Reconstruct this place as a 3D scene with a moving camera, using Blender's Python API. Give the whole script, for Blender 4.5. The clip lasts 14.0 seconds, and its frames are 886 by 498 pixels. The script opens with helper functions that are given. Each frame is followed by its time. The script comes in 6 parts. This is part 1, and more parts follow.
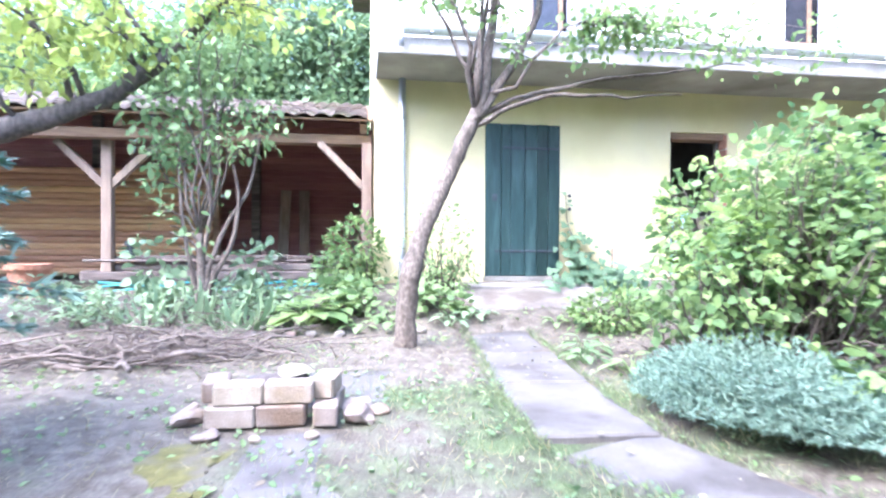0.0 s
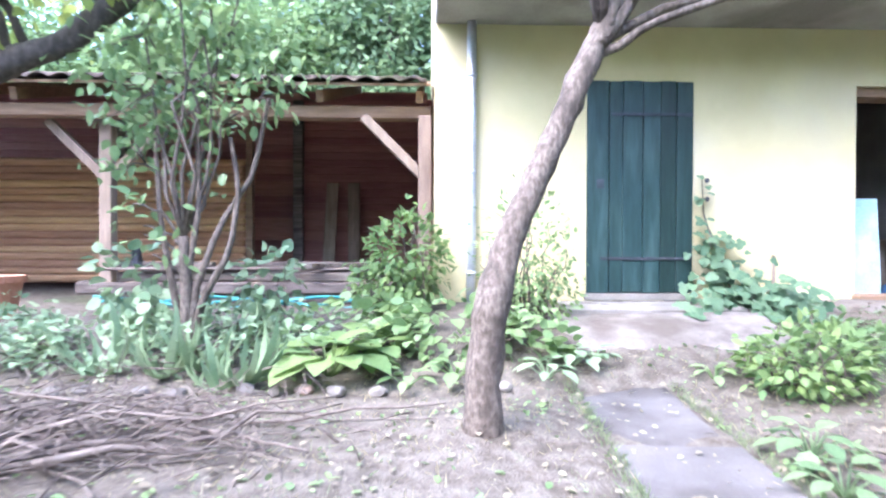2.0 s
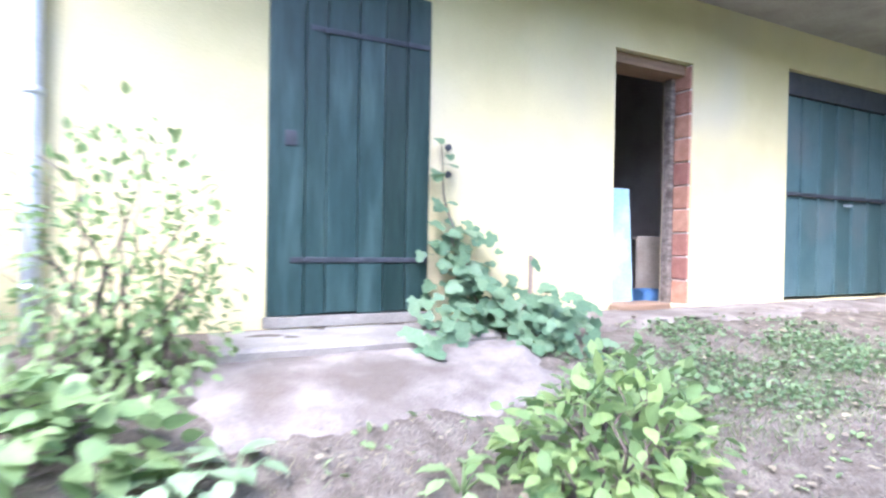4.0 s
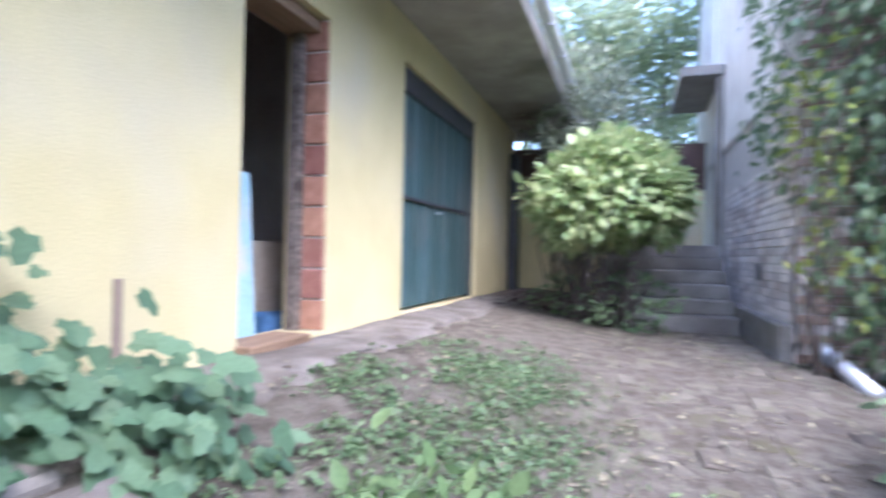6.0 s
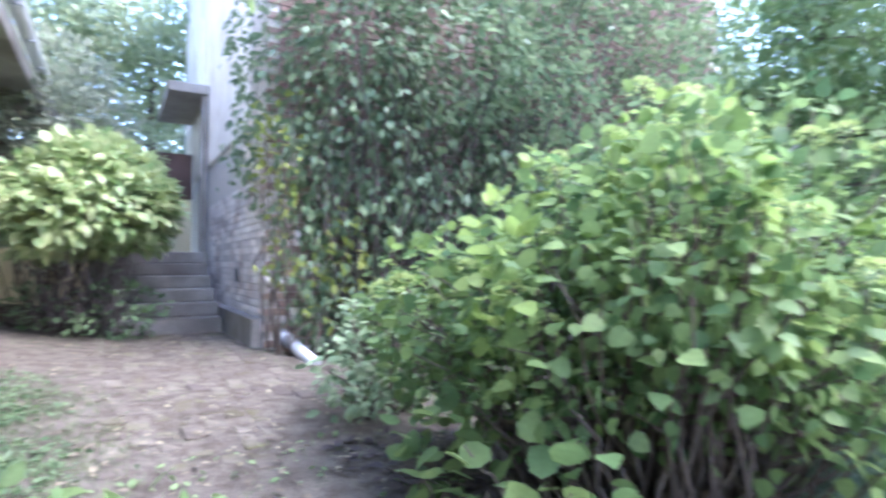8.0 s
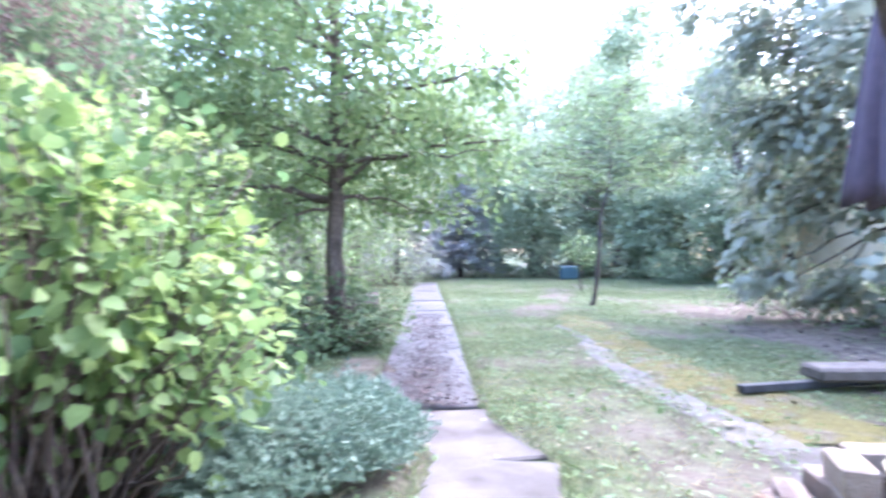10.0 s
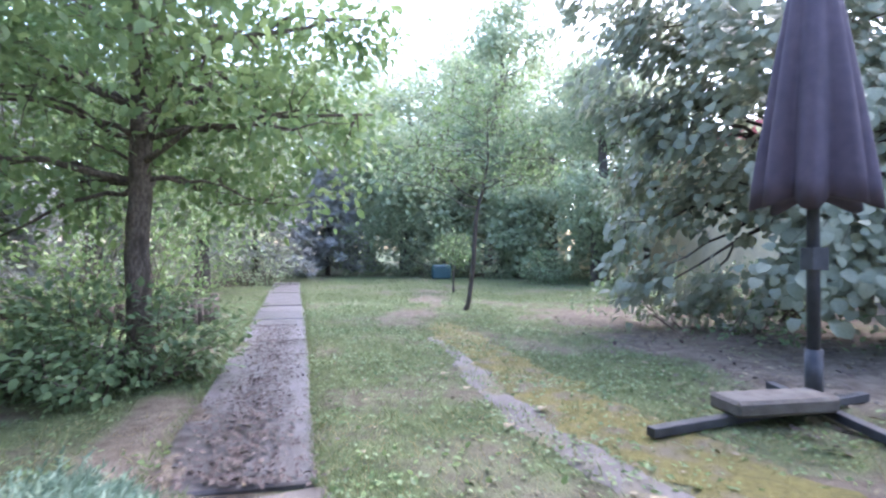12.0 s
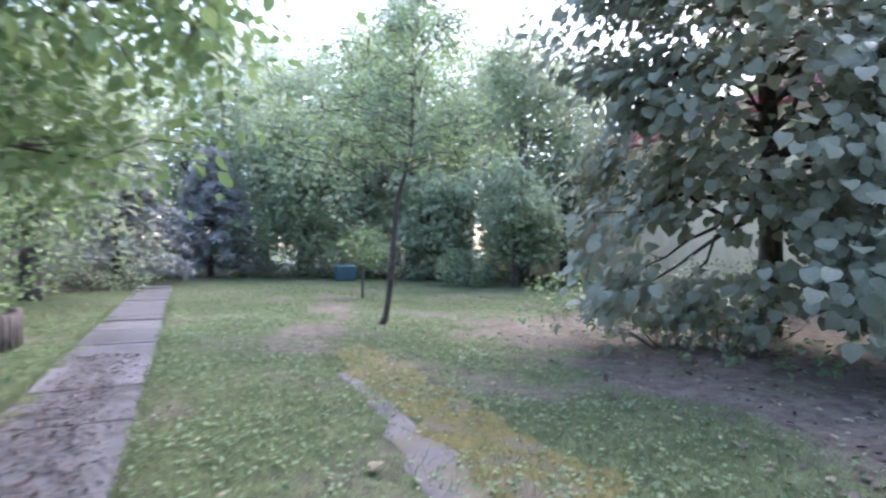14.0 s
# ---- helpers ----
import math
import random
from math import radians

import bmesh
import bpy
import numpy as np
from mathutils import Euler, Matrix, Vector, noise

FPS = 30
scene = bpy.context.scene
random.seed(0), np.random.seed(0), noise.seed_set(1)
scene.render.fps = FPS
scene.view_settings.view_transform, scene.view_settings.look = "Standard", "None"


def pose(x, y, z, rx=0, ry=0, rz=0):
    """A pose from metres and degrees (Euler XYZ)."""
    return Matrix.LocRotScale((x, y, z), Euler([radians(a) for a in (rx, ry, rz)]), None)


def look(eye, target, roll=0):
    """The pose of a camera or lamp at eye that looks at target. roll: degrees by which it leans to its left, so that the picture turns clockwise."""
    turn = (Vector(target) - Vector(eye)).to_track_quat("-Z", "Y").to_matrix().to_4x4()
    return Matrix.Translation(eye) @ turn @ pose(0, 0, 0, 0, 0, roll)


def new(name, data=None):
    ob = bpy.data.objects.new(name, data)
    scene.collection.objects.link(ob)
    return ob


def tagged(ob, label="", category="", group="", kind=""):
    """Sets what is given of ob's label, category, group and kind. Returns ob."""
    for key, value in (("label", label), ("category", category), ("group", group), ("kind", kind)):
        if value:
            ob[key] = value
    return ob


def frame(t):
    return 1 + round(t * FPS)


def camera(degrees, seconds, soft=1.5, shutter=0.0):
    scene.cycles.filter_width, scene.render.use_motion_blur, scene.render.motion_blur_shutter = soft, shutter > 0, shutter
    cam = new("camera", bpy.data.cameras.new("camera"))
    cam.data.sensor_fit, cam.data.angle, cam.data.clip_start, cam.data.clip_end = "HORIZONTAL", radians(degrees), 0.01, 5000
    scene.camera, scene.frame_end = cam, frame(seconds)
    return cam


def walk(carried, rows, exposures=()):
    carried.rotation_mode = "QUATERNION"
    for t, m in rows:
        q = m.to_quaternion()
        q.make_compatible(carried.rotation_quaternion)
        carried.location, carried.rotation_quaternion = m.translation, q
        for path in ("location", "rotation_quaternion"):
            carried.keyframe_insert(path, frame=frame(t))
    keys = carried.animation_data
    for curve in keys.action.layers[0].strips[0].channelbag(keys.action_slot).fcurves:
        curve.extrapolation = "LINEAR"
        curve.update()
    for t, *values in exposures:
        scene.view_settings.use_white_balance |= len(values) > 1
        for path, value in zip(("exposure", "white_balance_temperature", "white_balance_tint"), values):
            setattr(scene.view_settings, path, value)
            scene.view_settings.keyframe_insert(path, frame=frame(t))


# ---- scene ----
cam = camera(76, 14.0, 2.3, 0.6)
walk(cam, [
    (0, look((0.339, 0.043, 1.002), (0.621, 2.023, 0.984), 0.3)),
    (0.5, look((0.386, 0.584, 1.005), (0.683, 2.561, 0.988), 0.4)),
    (1, look((0.395, 1.087, 0.991), (0.69, 3.065, 0.98), 0.4)),
    (1.5, look((0.366, 1.568, 1.008), (0.557, 3.558, 0.989), 0.2)),
    (2, look((0.428, 2.024, 1.065), (0.484, 4.023, 1.039), 0.2)),
    (2.5, look((0.606, 2.551, 1.005), (0.741, 4.546, 0.995), 0.6)),
    (3, look((0.886, 2.996, 1.017), (1.318, 4.948, 1.007), 0.5)),
    (3.2, look((0.999, 3.165, 1.026), (1.537, 5.091, 1.014), 0.5)),
    (5.3, look((1.995, 5.279, 1.025), (3.562, 6.521, 1.016), 1.4)),
    (5.5, look((2.087, 5.374, 1.043), (3.771, 6.452, 1.041), 1.2)),
    (6, look((2.148, 5.506, 1.055), (4.047, 6.134, 1.072), 1.2)),
    (6.5, look((2.029, 5.585, 1.09), (4.029, 5.618, 1.123), 0.8)),
    (7, look((1.876, 5.586, 1.085), (3.853, 5.283, 1.123), 0.4)),
    (7.5, look((1.734, 5.551, 1.057), (3.628, 4.912, 1.113), 0.7)),
    (8, look((1.627, 5.529, 1.07), (3.355, 4.524, 1.125), 0.2)),
    (8.5, look((1.522, 5.496, 1.063), (3.054, 4.211, 1.111), -0.2)),
    (9, look((1.445, 5.456, 1.05), (2.645, 3.857, 1.111), -0.3)),
    (9.2, look((1.43, 5.446, 1.047), (2.42, 3.709, 1.108), -0.5)),
    (11.3, pose(1.224, 5.014, 1.181, 89.9, -0.1, -184.35)),
    (11.5, pose(1.238, 4.793, 1.17, 89.9, -0.1, -184.43)),
    (12.0, pose(1.272, 4.24, 1.141, 89.9, -0.1, -184.63)),
    (12.5, pose(1.352, 3.747, 1.144, 89.8, -0.2, -183.73)),
    (13.0, pose(1.431, 3.197, 1.158, 89.8, -0.4, -185.23)),
    (13.5, pose(1.368, 2.662, 1.126, 89.8, -0.5, -189.63)),
    (14.0, pose(1.247, 2.125, 1.106, 89.9, -0.6, -194.63)),
], exposures=[(0.0, 4.02, 5500, 18), (1.0, 3.68, 5500, 18), (2.0, 3.8, 5500, 19), (3.2, 3.95, 5500, 20), (5.4, 3.15, 5450, 21), (6.2, 3.1, 5450, 20), (7.0, 3.45, 5500, 20), (8.0, 3.45, 5500, 20), (9.0, 4.1, 5500, 28), (11.4, 3.33, 5950, 20), (14.0, 2.84, 6050, 20)])

# ---- world and sun: a bright overcast sky ----
world = bpy.data.worlds.new("sky")
scene.world = world
world.use_nodes = True
wn = world.node_tree
sky = wn.nodes.new("ShaderNodeTexSky")
sky.sky_type = 'NISHITA'
sky.sun_disc = False
sky.sun_elevation = radians(53)
sky.sun_rotation = radians(226)
sky.air_density, sky.dust_density, sky.ozone_density = 1.0, 2.5, 1.0
bg = wn.nodes["Background"]
bg.inputs["Strength"].default_value = 0.15
wn.links.new(sky.outputs[0], bg.inputs["Color"])
sun = new("sun", bpy.data.lights.new("sun", 'SUN'))
sun.data.energy, sun.data.angle, sun.data.color = 0.5, radians(40), (1.0, 0.97, 0.92)
sun.matrix_world = look((-10.5, -10, 19.5), (0, 0, 0))

# ---- small tools ----
rng = np.random.default_rng(7)


def smooth(a, b, x):
    t = np.clip((np.asarray(x, float) - a) / (b - a), 0, 1)
    return t * t * (3 - 2 * t)


def wob(x, y, k=1.0, s=0.0):
    """A cheap smooth noise in -1..1."""
    x, y = np.asarray(x, float) * k + s, np.asarray(y, float) * k - s * 1.7
    return (np.sin(x * 1.3 + 1.7 * np.sin(y * 0.9 + s)) + np.sin(y * 1.7 + 1.3 * np.sin(x * 1.1 - s)) + np.sin((x + y) * 2.3 + 2 * np.sin(x - y))) / 3


def height(x, y):
    """The height of the ground: level garden, rising to the house."""
    x, y = np.asarray(x, float), np.asarray(y, float)
    a = smooth(5.3, 7.2, y)
    b = smooth(2.2, 7.5, x) * smooth(3.2, 4.7, y)
    amp = 0.45 - 0.15 * (1 - smooth(-0.3, 0.9, x))
    near = np.exp(-((x / 30) ** 2 + (y / 30) ** 2))
    swell = (0.05 * smooth(2.2, 3.2, y) + 0.07 * np.exp(-((x - .7) ** 2 + (y - 4.75) ** 2) / .16)) * (1 - a) * (1 - b)
    return 0.05 + swell + amp * (1 - (1 - a) * (1 - 0.55 * b)) + near * (0.012 * wob(x, y, 2.1) + 0.006 * wob(x, y, 6.3, 2.0))


PATH_LINE = [(1.70, 5.75), (1.66, 5.0), (1.57, 4.1), (1.48, 3.2), (1.49, 2.6), (1.84, 1.95), (2.03, 0.9), (2.30, -0.8), (2.6, -2.6), (3.05, -5.2), (3.55, -8.0), (4.1, -11.0), (4.6, -14.0)]


def path_x(y):
    p = np.array(PATH_LINE)[::-1]
    return np.interp(y, p[:, 1], p[:, 0])


def raw_mesh(name, verts, loops, starts, mat=None, smooth_shade=False):
    me = bpy.data.meshes.new(name)
    verts, loops, starts = np.asarray(verts, np.float32), np.asarray(loops, np.int32), np.asarray(starts, np.int32)
    me.vertices.add(len(verts))
    me.vertices.foreach_set("co", verts.ravel())
    me.loops.add(len(loops))
    me.loops.foreach_set("vertex_index", loops)
    me.polygons.add(len(starts))
    me.polygons.foreach_set("loop_start", starts)
    if smooth_shade:
        me.polygons.foreach_set("use_smooth", np.ones(len(starts), bool))
    me.update(calc_edges=True)
    if mat:
        me.materials.append(mat)
    return me


def thing(name, label, category, group="", kind="", at=(0, 0, 0)):
    ob = new(name)
    ob.location = at
    return tagged(ob, label, category, group, kind)


def put(name, me, parent=None, label="", m=None):
    ob = new(name, me)
    if parent:
        ob.parent = parent
    if m is not None:
        ob.matrix_basis = m
    if label:
        ob["label"] = label
    return ob


def part(name, bm, mat, parent=None, label="", shade=False):
    me = bpy.data.meshes.new(name)
    bmesh.ops.recalc_face_normals(bm, faces=bm.faces)
    bm.to_mesh(me)
    bm.free()
    if mat:
        me.materials.append(mat)
    if shade:
        me.polygons.foreach_set("use_smooth", np.ones(len(me.polygons), bool))
    return put(name, me, parent, label)


def bbox(bm, x0, x1, y0, y1, z0, z1, bevel=0.0, m=None):
    made = bmesh.ops.create_cube(bm, size=1)["verts"]
    for v in made:
        v.co = Vector((x0 + (v.co.x + .5) * (x1 - x0), y0 + (v.co.y + .5) * (y1 - y0), z0 + (v.co.z + .5) * (z1 - z0)))
    if bevel:
        edges = {e for v in made for e in v.link_edges}
        out = bmesh.ops.bevel(bm, geom=list(edges), offset=bevel, segments=1, affect='EDGES')
        made = list({v for f in out["faces"] for v in f.verts} | {v for v in made if v.is_valid})
    if m is not None:
        bmesh.ops.transform(bm, matrix=m, verts=made)
    return made


def block(name, x0, x1, y0, y1, z0, z1, mat, parent=None, label="", bevel=0.004, m=None):
    bm = bmesh.new()
    bbox(bm, x0, x1, y0, y1, z0, z1, bevel, m)
    return part(name, bm, mat, parent, label)


class Tubes:
    """Gathers tapered tubes into one mesh."""

    def __init__(self):
        self.v, self.l, self.s, self.n = [], [], [], 0

    def add(self, pts, radii, sides=7, rough=0.0):
        pts = np.asarray(pts, float)
        k = len(pts)
        tan = np.gradient(pts, axis=0)
        tan /= np.linalg.norm(tan, axis=1)[:, None] + 1e-9
        ref = np.array([0.31, 0.95, 0.05]) if abs(tan[0][1]) < 0.8 else np.array([1.0, 0.1, 0.05])
        side = np.cross(tan, ref)
        side /= np.linalg.norm(side, axis=1)[:, None] + 1e-9
        up = np.cross(side, tan)
        ang = np.linspace(0, 2 * math.pi, sides, endpoint=False)
        rad = np.asarray(radii, float)[:, None] * (1 + rough * rng.normal(size=(k, sides)))
        ring = pts[:, None] + rad[..., None] * (np.cos(ang)[None, :, None] * side[:, None] + np.sin(ang)[None, :, None] * up[:, None])
        base = self.n
        self.v.append(ring.reshape(-1, 3))
        for i in range(k - 1):
            for j in range(sides):
                a, b = base + i * sides + j, base + i * sides + (j + 1) % sides
                self.s.append(len(self.l))
                self.l += [a, b, b + sides, a + sides]
        for i, turn in ((0, -1), (k - 1, 1)):
            self.s.append(len(self.l))
            self.l += [base + i * sides + j for j in (range(sides) if turn > 0 else range(sides - 1, -1, -1))]
        self.n += k * sides

    def mesh(self, name, mat):
        return raw_mesh(name, np.concatenate(self.v), self.l, self.s, mat, True)


def bend(a, b, sag=0.1, n=6, wild=0.04):
    """A slightly crooked line from a to b."""
    a, b = np.asarray(a, float), np.asarray(b, float)
    t = np.linspace(0, 1, n)[:, None]
    size = np.linalg.norm(b - a)
    p = a + (b - a) * t
    p[:, 2] += (np.sin(t[:, 0] * math.pi) * sag * size)
    p[1:-1] += rng.normal(size=(n - 2, 3)) * wild * size
    return p


# leaf shapes: points along +y, and faces
LEAF = ([(0, 0, 0), (-.24, .22, .05), (.24, .22, .05), (-.3, .52, .06), (.3, .52, .06), (-.17, .8, .02), (.17, .8, .02), (0, 1, -.1), (0, .3, 0), (0, .7, -.02)],
        [(0, 8, 1), (0, 2, 8), (1, 8, 9, 3), (8, 2, 4, 9), (3, 9, 5), (9, 4, 6), (5, 9, 7), (9, 6, 7)])
BROAD = ([(0, 0, 0), (-.36, .08, .05), (.36, .08, .05), (-.46, .42, .08), (.46, .42, .08), (-.28, .76, .03), (.28, .76, .03), (0, 1, -.12), (0, .3, 0), (0, .7, -.02)], LEAF[1])
OVATE = ([(0, 0, .02), (-.33, .02, .09), (.33, .02, .09), (-.47, .34, .10), (.47, .34, .10), (-.37, .70, .0), (.37, .70, .0), (.03, 1.0, -.2), (0, .28, -.02), (0, .68, -.07)], LEAF[1])
SMALL = ([(0, 0, 0), (.33, .45, .07), (0, 1, -.05), (-.33, .45, .07)], [(0, 1, 2), (0, 2, 3)])
NEEDLE = ([(-.06, 0, 0), (.06, 0, 0), (0, 1, .03)], [(0, 1, 2)])
BLADE = ([(-.035, 0, 0), (.035, 0, 0), (.022, .55, .06), (-.022, .55, .06), (0, 1, .3)], [(0, 1, 2, 3), (3, 2, 4)])
STRAP = ([(-.05, 0, 0), (.05, 0, 0), (.055, .35, .02), (-.055, .35, .02), (.05, .7, -.08), (-.05, .7, -.08), (.028, .9, -.22), (-.028, .9, -.22), (0, 1, -.36)],
         [(0, 1, 2, 3), (3, 2, 4, 5), (5, 4, 6, 7), (7, 6, 8)])
VINE = ([(0, 0, 0), (-.3, -.1, .03), (.3, -.1, .03), (-.52, .3, .02), (.52, .3, .02), (-.33, .42, .04), (.33, .42, .04), (-.3, .8, 0), (.3, .8, 0), (0, 1, -.08), (0, .4, -.03)],
        [(0, 10, 1), (0, 2, 10), (1, 10, 5, 3), (2, 4, 6, 10), (5, 10, 7), (10, 6, 8), (7, 10, 9), (10, 8, 9)])


def unit(a):
    a = np.asarray(a, float)
    return a / (np.linalg.norm(a, axis=-1, keepdims=True) + 1e-9)


def axes(d, u):
    y = unit(d)
    x = unit(np.cross(y, u))
    return x, y, np.cross(x, y)


def leaf_mesh(name, shape, p, d, u, s, mat):
    """One mesh of many leaves: places, axes, upper sides and lengths."""
    tv, faces = np.array(shape[0], float), shape[1]
    x, y, z = axes(d, u)
    s = np.asarray(s, float)[:, None, None]
    v = p[:, None] + s * (tv[None, :, :1] * x[:, None] + tv[None, :, 1:2] * y[:, None] + tv[None, :, 2:] * z[:, None])
    n = len(p)
    fl = np.concatenate([np.array(f) for f in faces])
    loops = (fl[None] + (np.arange(n) * len(tv))[:, None]).ravel()
    st = np.cumsum([0] + [len(f) for f in faces[:-1]])
    starts = (st[None] + (np.arange(n) * len(fl))[:, None]).ravel()
    return raw_mesh(name, v.reshape(-1, 3), loops, starts, mat)


def leaf_objects(name, shape, p, d, u, s, mat, parent):
    """Leaves that can be told apart, each an object on one shared mesh."""
    one = leaf_mesh(name, shape, np.zeros((1, 3)), np.array([[0, 1., 0]]), np.array([[0, 0, 1.]]), np.ones(1), mat)
    x, y, z = axes(d, u)
    for i in range(len(p)):
        r = Matrix(((x[i][0], y[i][0], z[i][0]), (x[i][1], y[i][1], z[i][1]), (x[i][2], y[i][2], z[i][2])))
        put(name, one, parent, "", Matrix.Translation(p[i]) @ r.to_4x4() @ Matrix.Diagonal((s[i], s[i], s[i], 1)))


def in_blobs(blobs, n, shell=0.5):
    """Points in ellipsoids (x, y, z, rx, ry, rz), denser towards the outside."""
    vol = np.array([b[3] * b[4] * b[5] for b in blobs]) ** 0.8
    pick = rng.choice(len(blobs), n, p=vol / vol.sum())
    d = unit(rng.normal(size=(n, 3)))
    r = rng.random(n) ** (1 / 3) * (1 - shell) + shell * (0.75 + 0.3 * rng.random(n))
    b = np.array(blobs)[pick]
    return b[:, :3] + d * r[:, None] * b[:, 3:], d


def tree(name, label, trunk, blobs, limbs, twigs, leaves, size, bark, leaf, shape=SMALL, clump=0.22, droop=0.35, objects=0, group="", category="tree", low=0.12, shingle=False):
    """trunk: rows x, y, z, r. Limbs reach into the crown, twigs off the limbs, and leaves hang in clumps on the twigs."""
    t = thing(name, label, category, group, at=trunk[0][:3])
    off = np.array(trunk[0][:3])
    tr = np.array(trunk, float)
    k = np.linspace(0, len(tr) - 1, len(tr) * 4)
    fine = np.stack([np.interp(k, np.arange(len(tr)), tr[:, i]) for i in range(4)], 1)
    fine[1:, :3] += rng.normal(size=(len(fine) - 1, 3)) * fine[1:, 3:] * 0.05
    stem = Tubes()
    stem.add(fine[:, :3] - off, fine[:, 3], 10, 0.06)
    put("trunk", stem.mesh("trunk", bark), t)
    wood = Tubes()
    ends, dirs = in_blobs(blobs, limbs, 0.3)
    upper = fine[int(len(fine) * 0.45):]
    spots = []
    for e in ends:
        gap = np.linalg.norm(upper[:, :3] - e, axis=1) + 1.2 * np.maximum(0, upper[:, 2] - e[2] + 0.15)
        o = upper[gap.argmin()]
        line = bend(o[:3], e, 0.06, 7, 0.035)
        r0 = min(o[3] * 0.45, 0.010 + 0.013 * np.linalg.norm(e - o[:3]))
        wood.add(line - off, np.linspace(r0, 0.006, 7), 5)
        spots.append(line[3:])
    spots = np.concatenate(spots)
    tips, td = in_blobs(blobs, twigs, 0.45)
    anchors = []
    for e in tips:
        o = spots[np.linalg.norm(spots - e, axis=1).argmin()]
        line = bend(o, e, 0.03, 4, 0.05)
        wood.add(line - off, np.linspace(0.008, 0.003, 4), 3)
        anchors.append(line[1:])
    anchors = np.concatenate(anchors)
    tagged(put("branchwork", wood.mesh("branchwork", bark), t), kind="stuff")
    a = anchors[rng.integers(len(anchors), size=leaves)]
    p = a + rng.normal(size=(leaves, 3)) * clump * np.array([1, 1, 0.75])
    ok = p[:, 2] > height(p[:, 0], p[:, 1]) + low * (.3 + 2.5 * rng.random(len(p)) ** 2)
    p, a = p[ok], a[ok]
    n = len(p)
    d = unit(p - a[:n] + rng.normal(size=(n, 3)) * 0.2) + rng.normal(size=(n, 3)) * 0.4 - np.array([0, 0, droop])
    u = np.array([0, 0, 1.0]) + rng.normal(size=(n, 3)) * 0.45
    if shingle:
        out = unit((p - np.array([trunk[-1][0], trunk[-1][1], 1.5])) * np.array([1, 1, .25]))
        d = out * .6 + rng.normal(size=(n, 3)) * .26 - np.array([0, 0, droop])
        u = out * .9 + np.array([0, 0, .7]) + rng.normal(size=(n, 3)) * .28
    s = size * (0.6 + 0.6 * rng.random(n))
    if objects:
        leaf_objects("leaf", shape, p[:objects] - off, d[:objects], u[:objects], s[:objects], leaf, t)
    tagged(put("crown", leaf_mesh("crown", shape, p[objects:] - off, d[objects:], u[objects:], s[objects:], leaf), t), kind="stuff")
    return t


def bush(name, label, blobs, stems, leaves, size, bark, leaf, shape=LEAF, objects=0, clump=0.1, foot=None, group="", category="shrub", upward=0.3, shell=0.55, low=0.03, bare=2):
    """Stems from a foot into ellipsoids, with leaves all over."""
    b0 = blobs[0]
    foot = foot or (b0[0], b0[1])
    z0 = float(height(*foot))
    t = thing(name, label, category, group, at=(foot[0], foot[1], z0))
    off = np.array([foot[0], foot[1], z0])
    wood = Tubes()
    ends, _ = in_blobs(blobs, stems, 0.5)
    anchors = []
    for e in ends:
        o = off + np.array([*(rng.normal(size=2) * 0.07), -0.03]) + np.array([*(0.35 * (e[:2] - off[:2])), 0])
        o[2] = float(height(o[0], o[1])) - 0.03
        line = bend(o, e, 0.04, 6, 0.04)
        wood.add(line - off, np.linspace(0.011, 0.003, 6), 5)
        anchors.append(line[bare:])
    tagged(put("stemwork", wood.mesh("stemwork", bark), t), kind="stuff")
    anchors = np.concatenate(anchors)
    half = leaves // 2
    p1, _ = in_blobs(blobs, leaves - half, shell)
    p2 = anchors[rng.integers(len(anchors), size=half)] + np.clip(rng.normal(size=(half, 3)), -1.4, 1.4) * clump
    p = np.concatenate([p1, p2])
    rng.shuffle(p)
    p = p[p[:, 2] > height(p[:, 0], p[:, 1]) + low]
    n = len(p)
    mid = np.array(b0[:3])
    out = unit(p - mid)
    d = out * 0.8 + rng.normal(size=(n, 3)) * 0.45 + np.array([0, 0, upward - 0.3])
    u = np.array([0, 0, 1.0]) + out * 0.5 + rng.normal(size=(n, 3)) * 0.35
    s = size * (0.55 + 0.65 * rng.random(n))
    if objects:
        leaf_objects("leaf", shape, p[:objects] - off, d[:objects], u[:objects], s[:objects], leaf, t)
    tagged(put("foliage", leaf_mesh("foliage", shape, p[objects:] - off, d[objects:], u[objects:], s[objects:], leaf), t), kind="stuff")
    return t


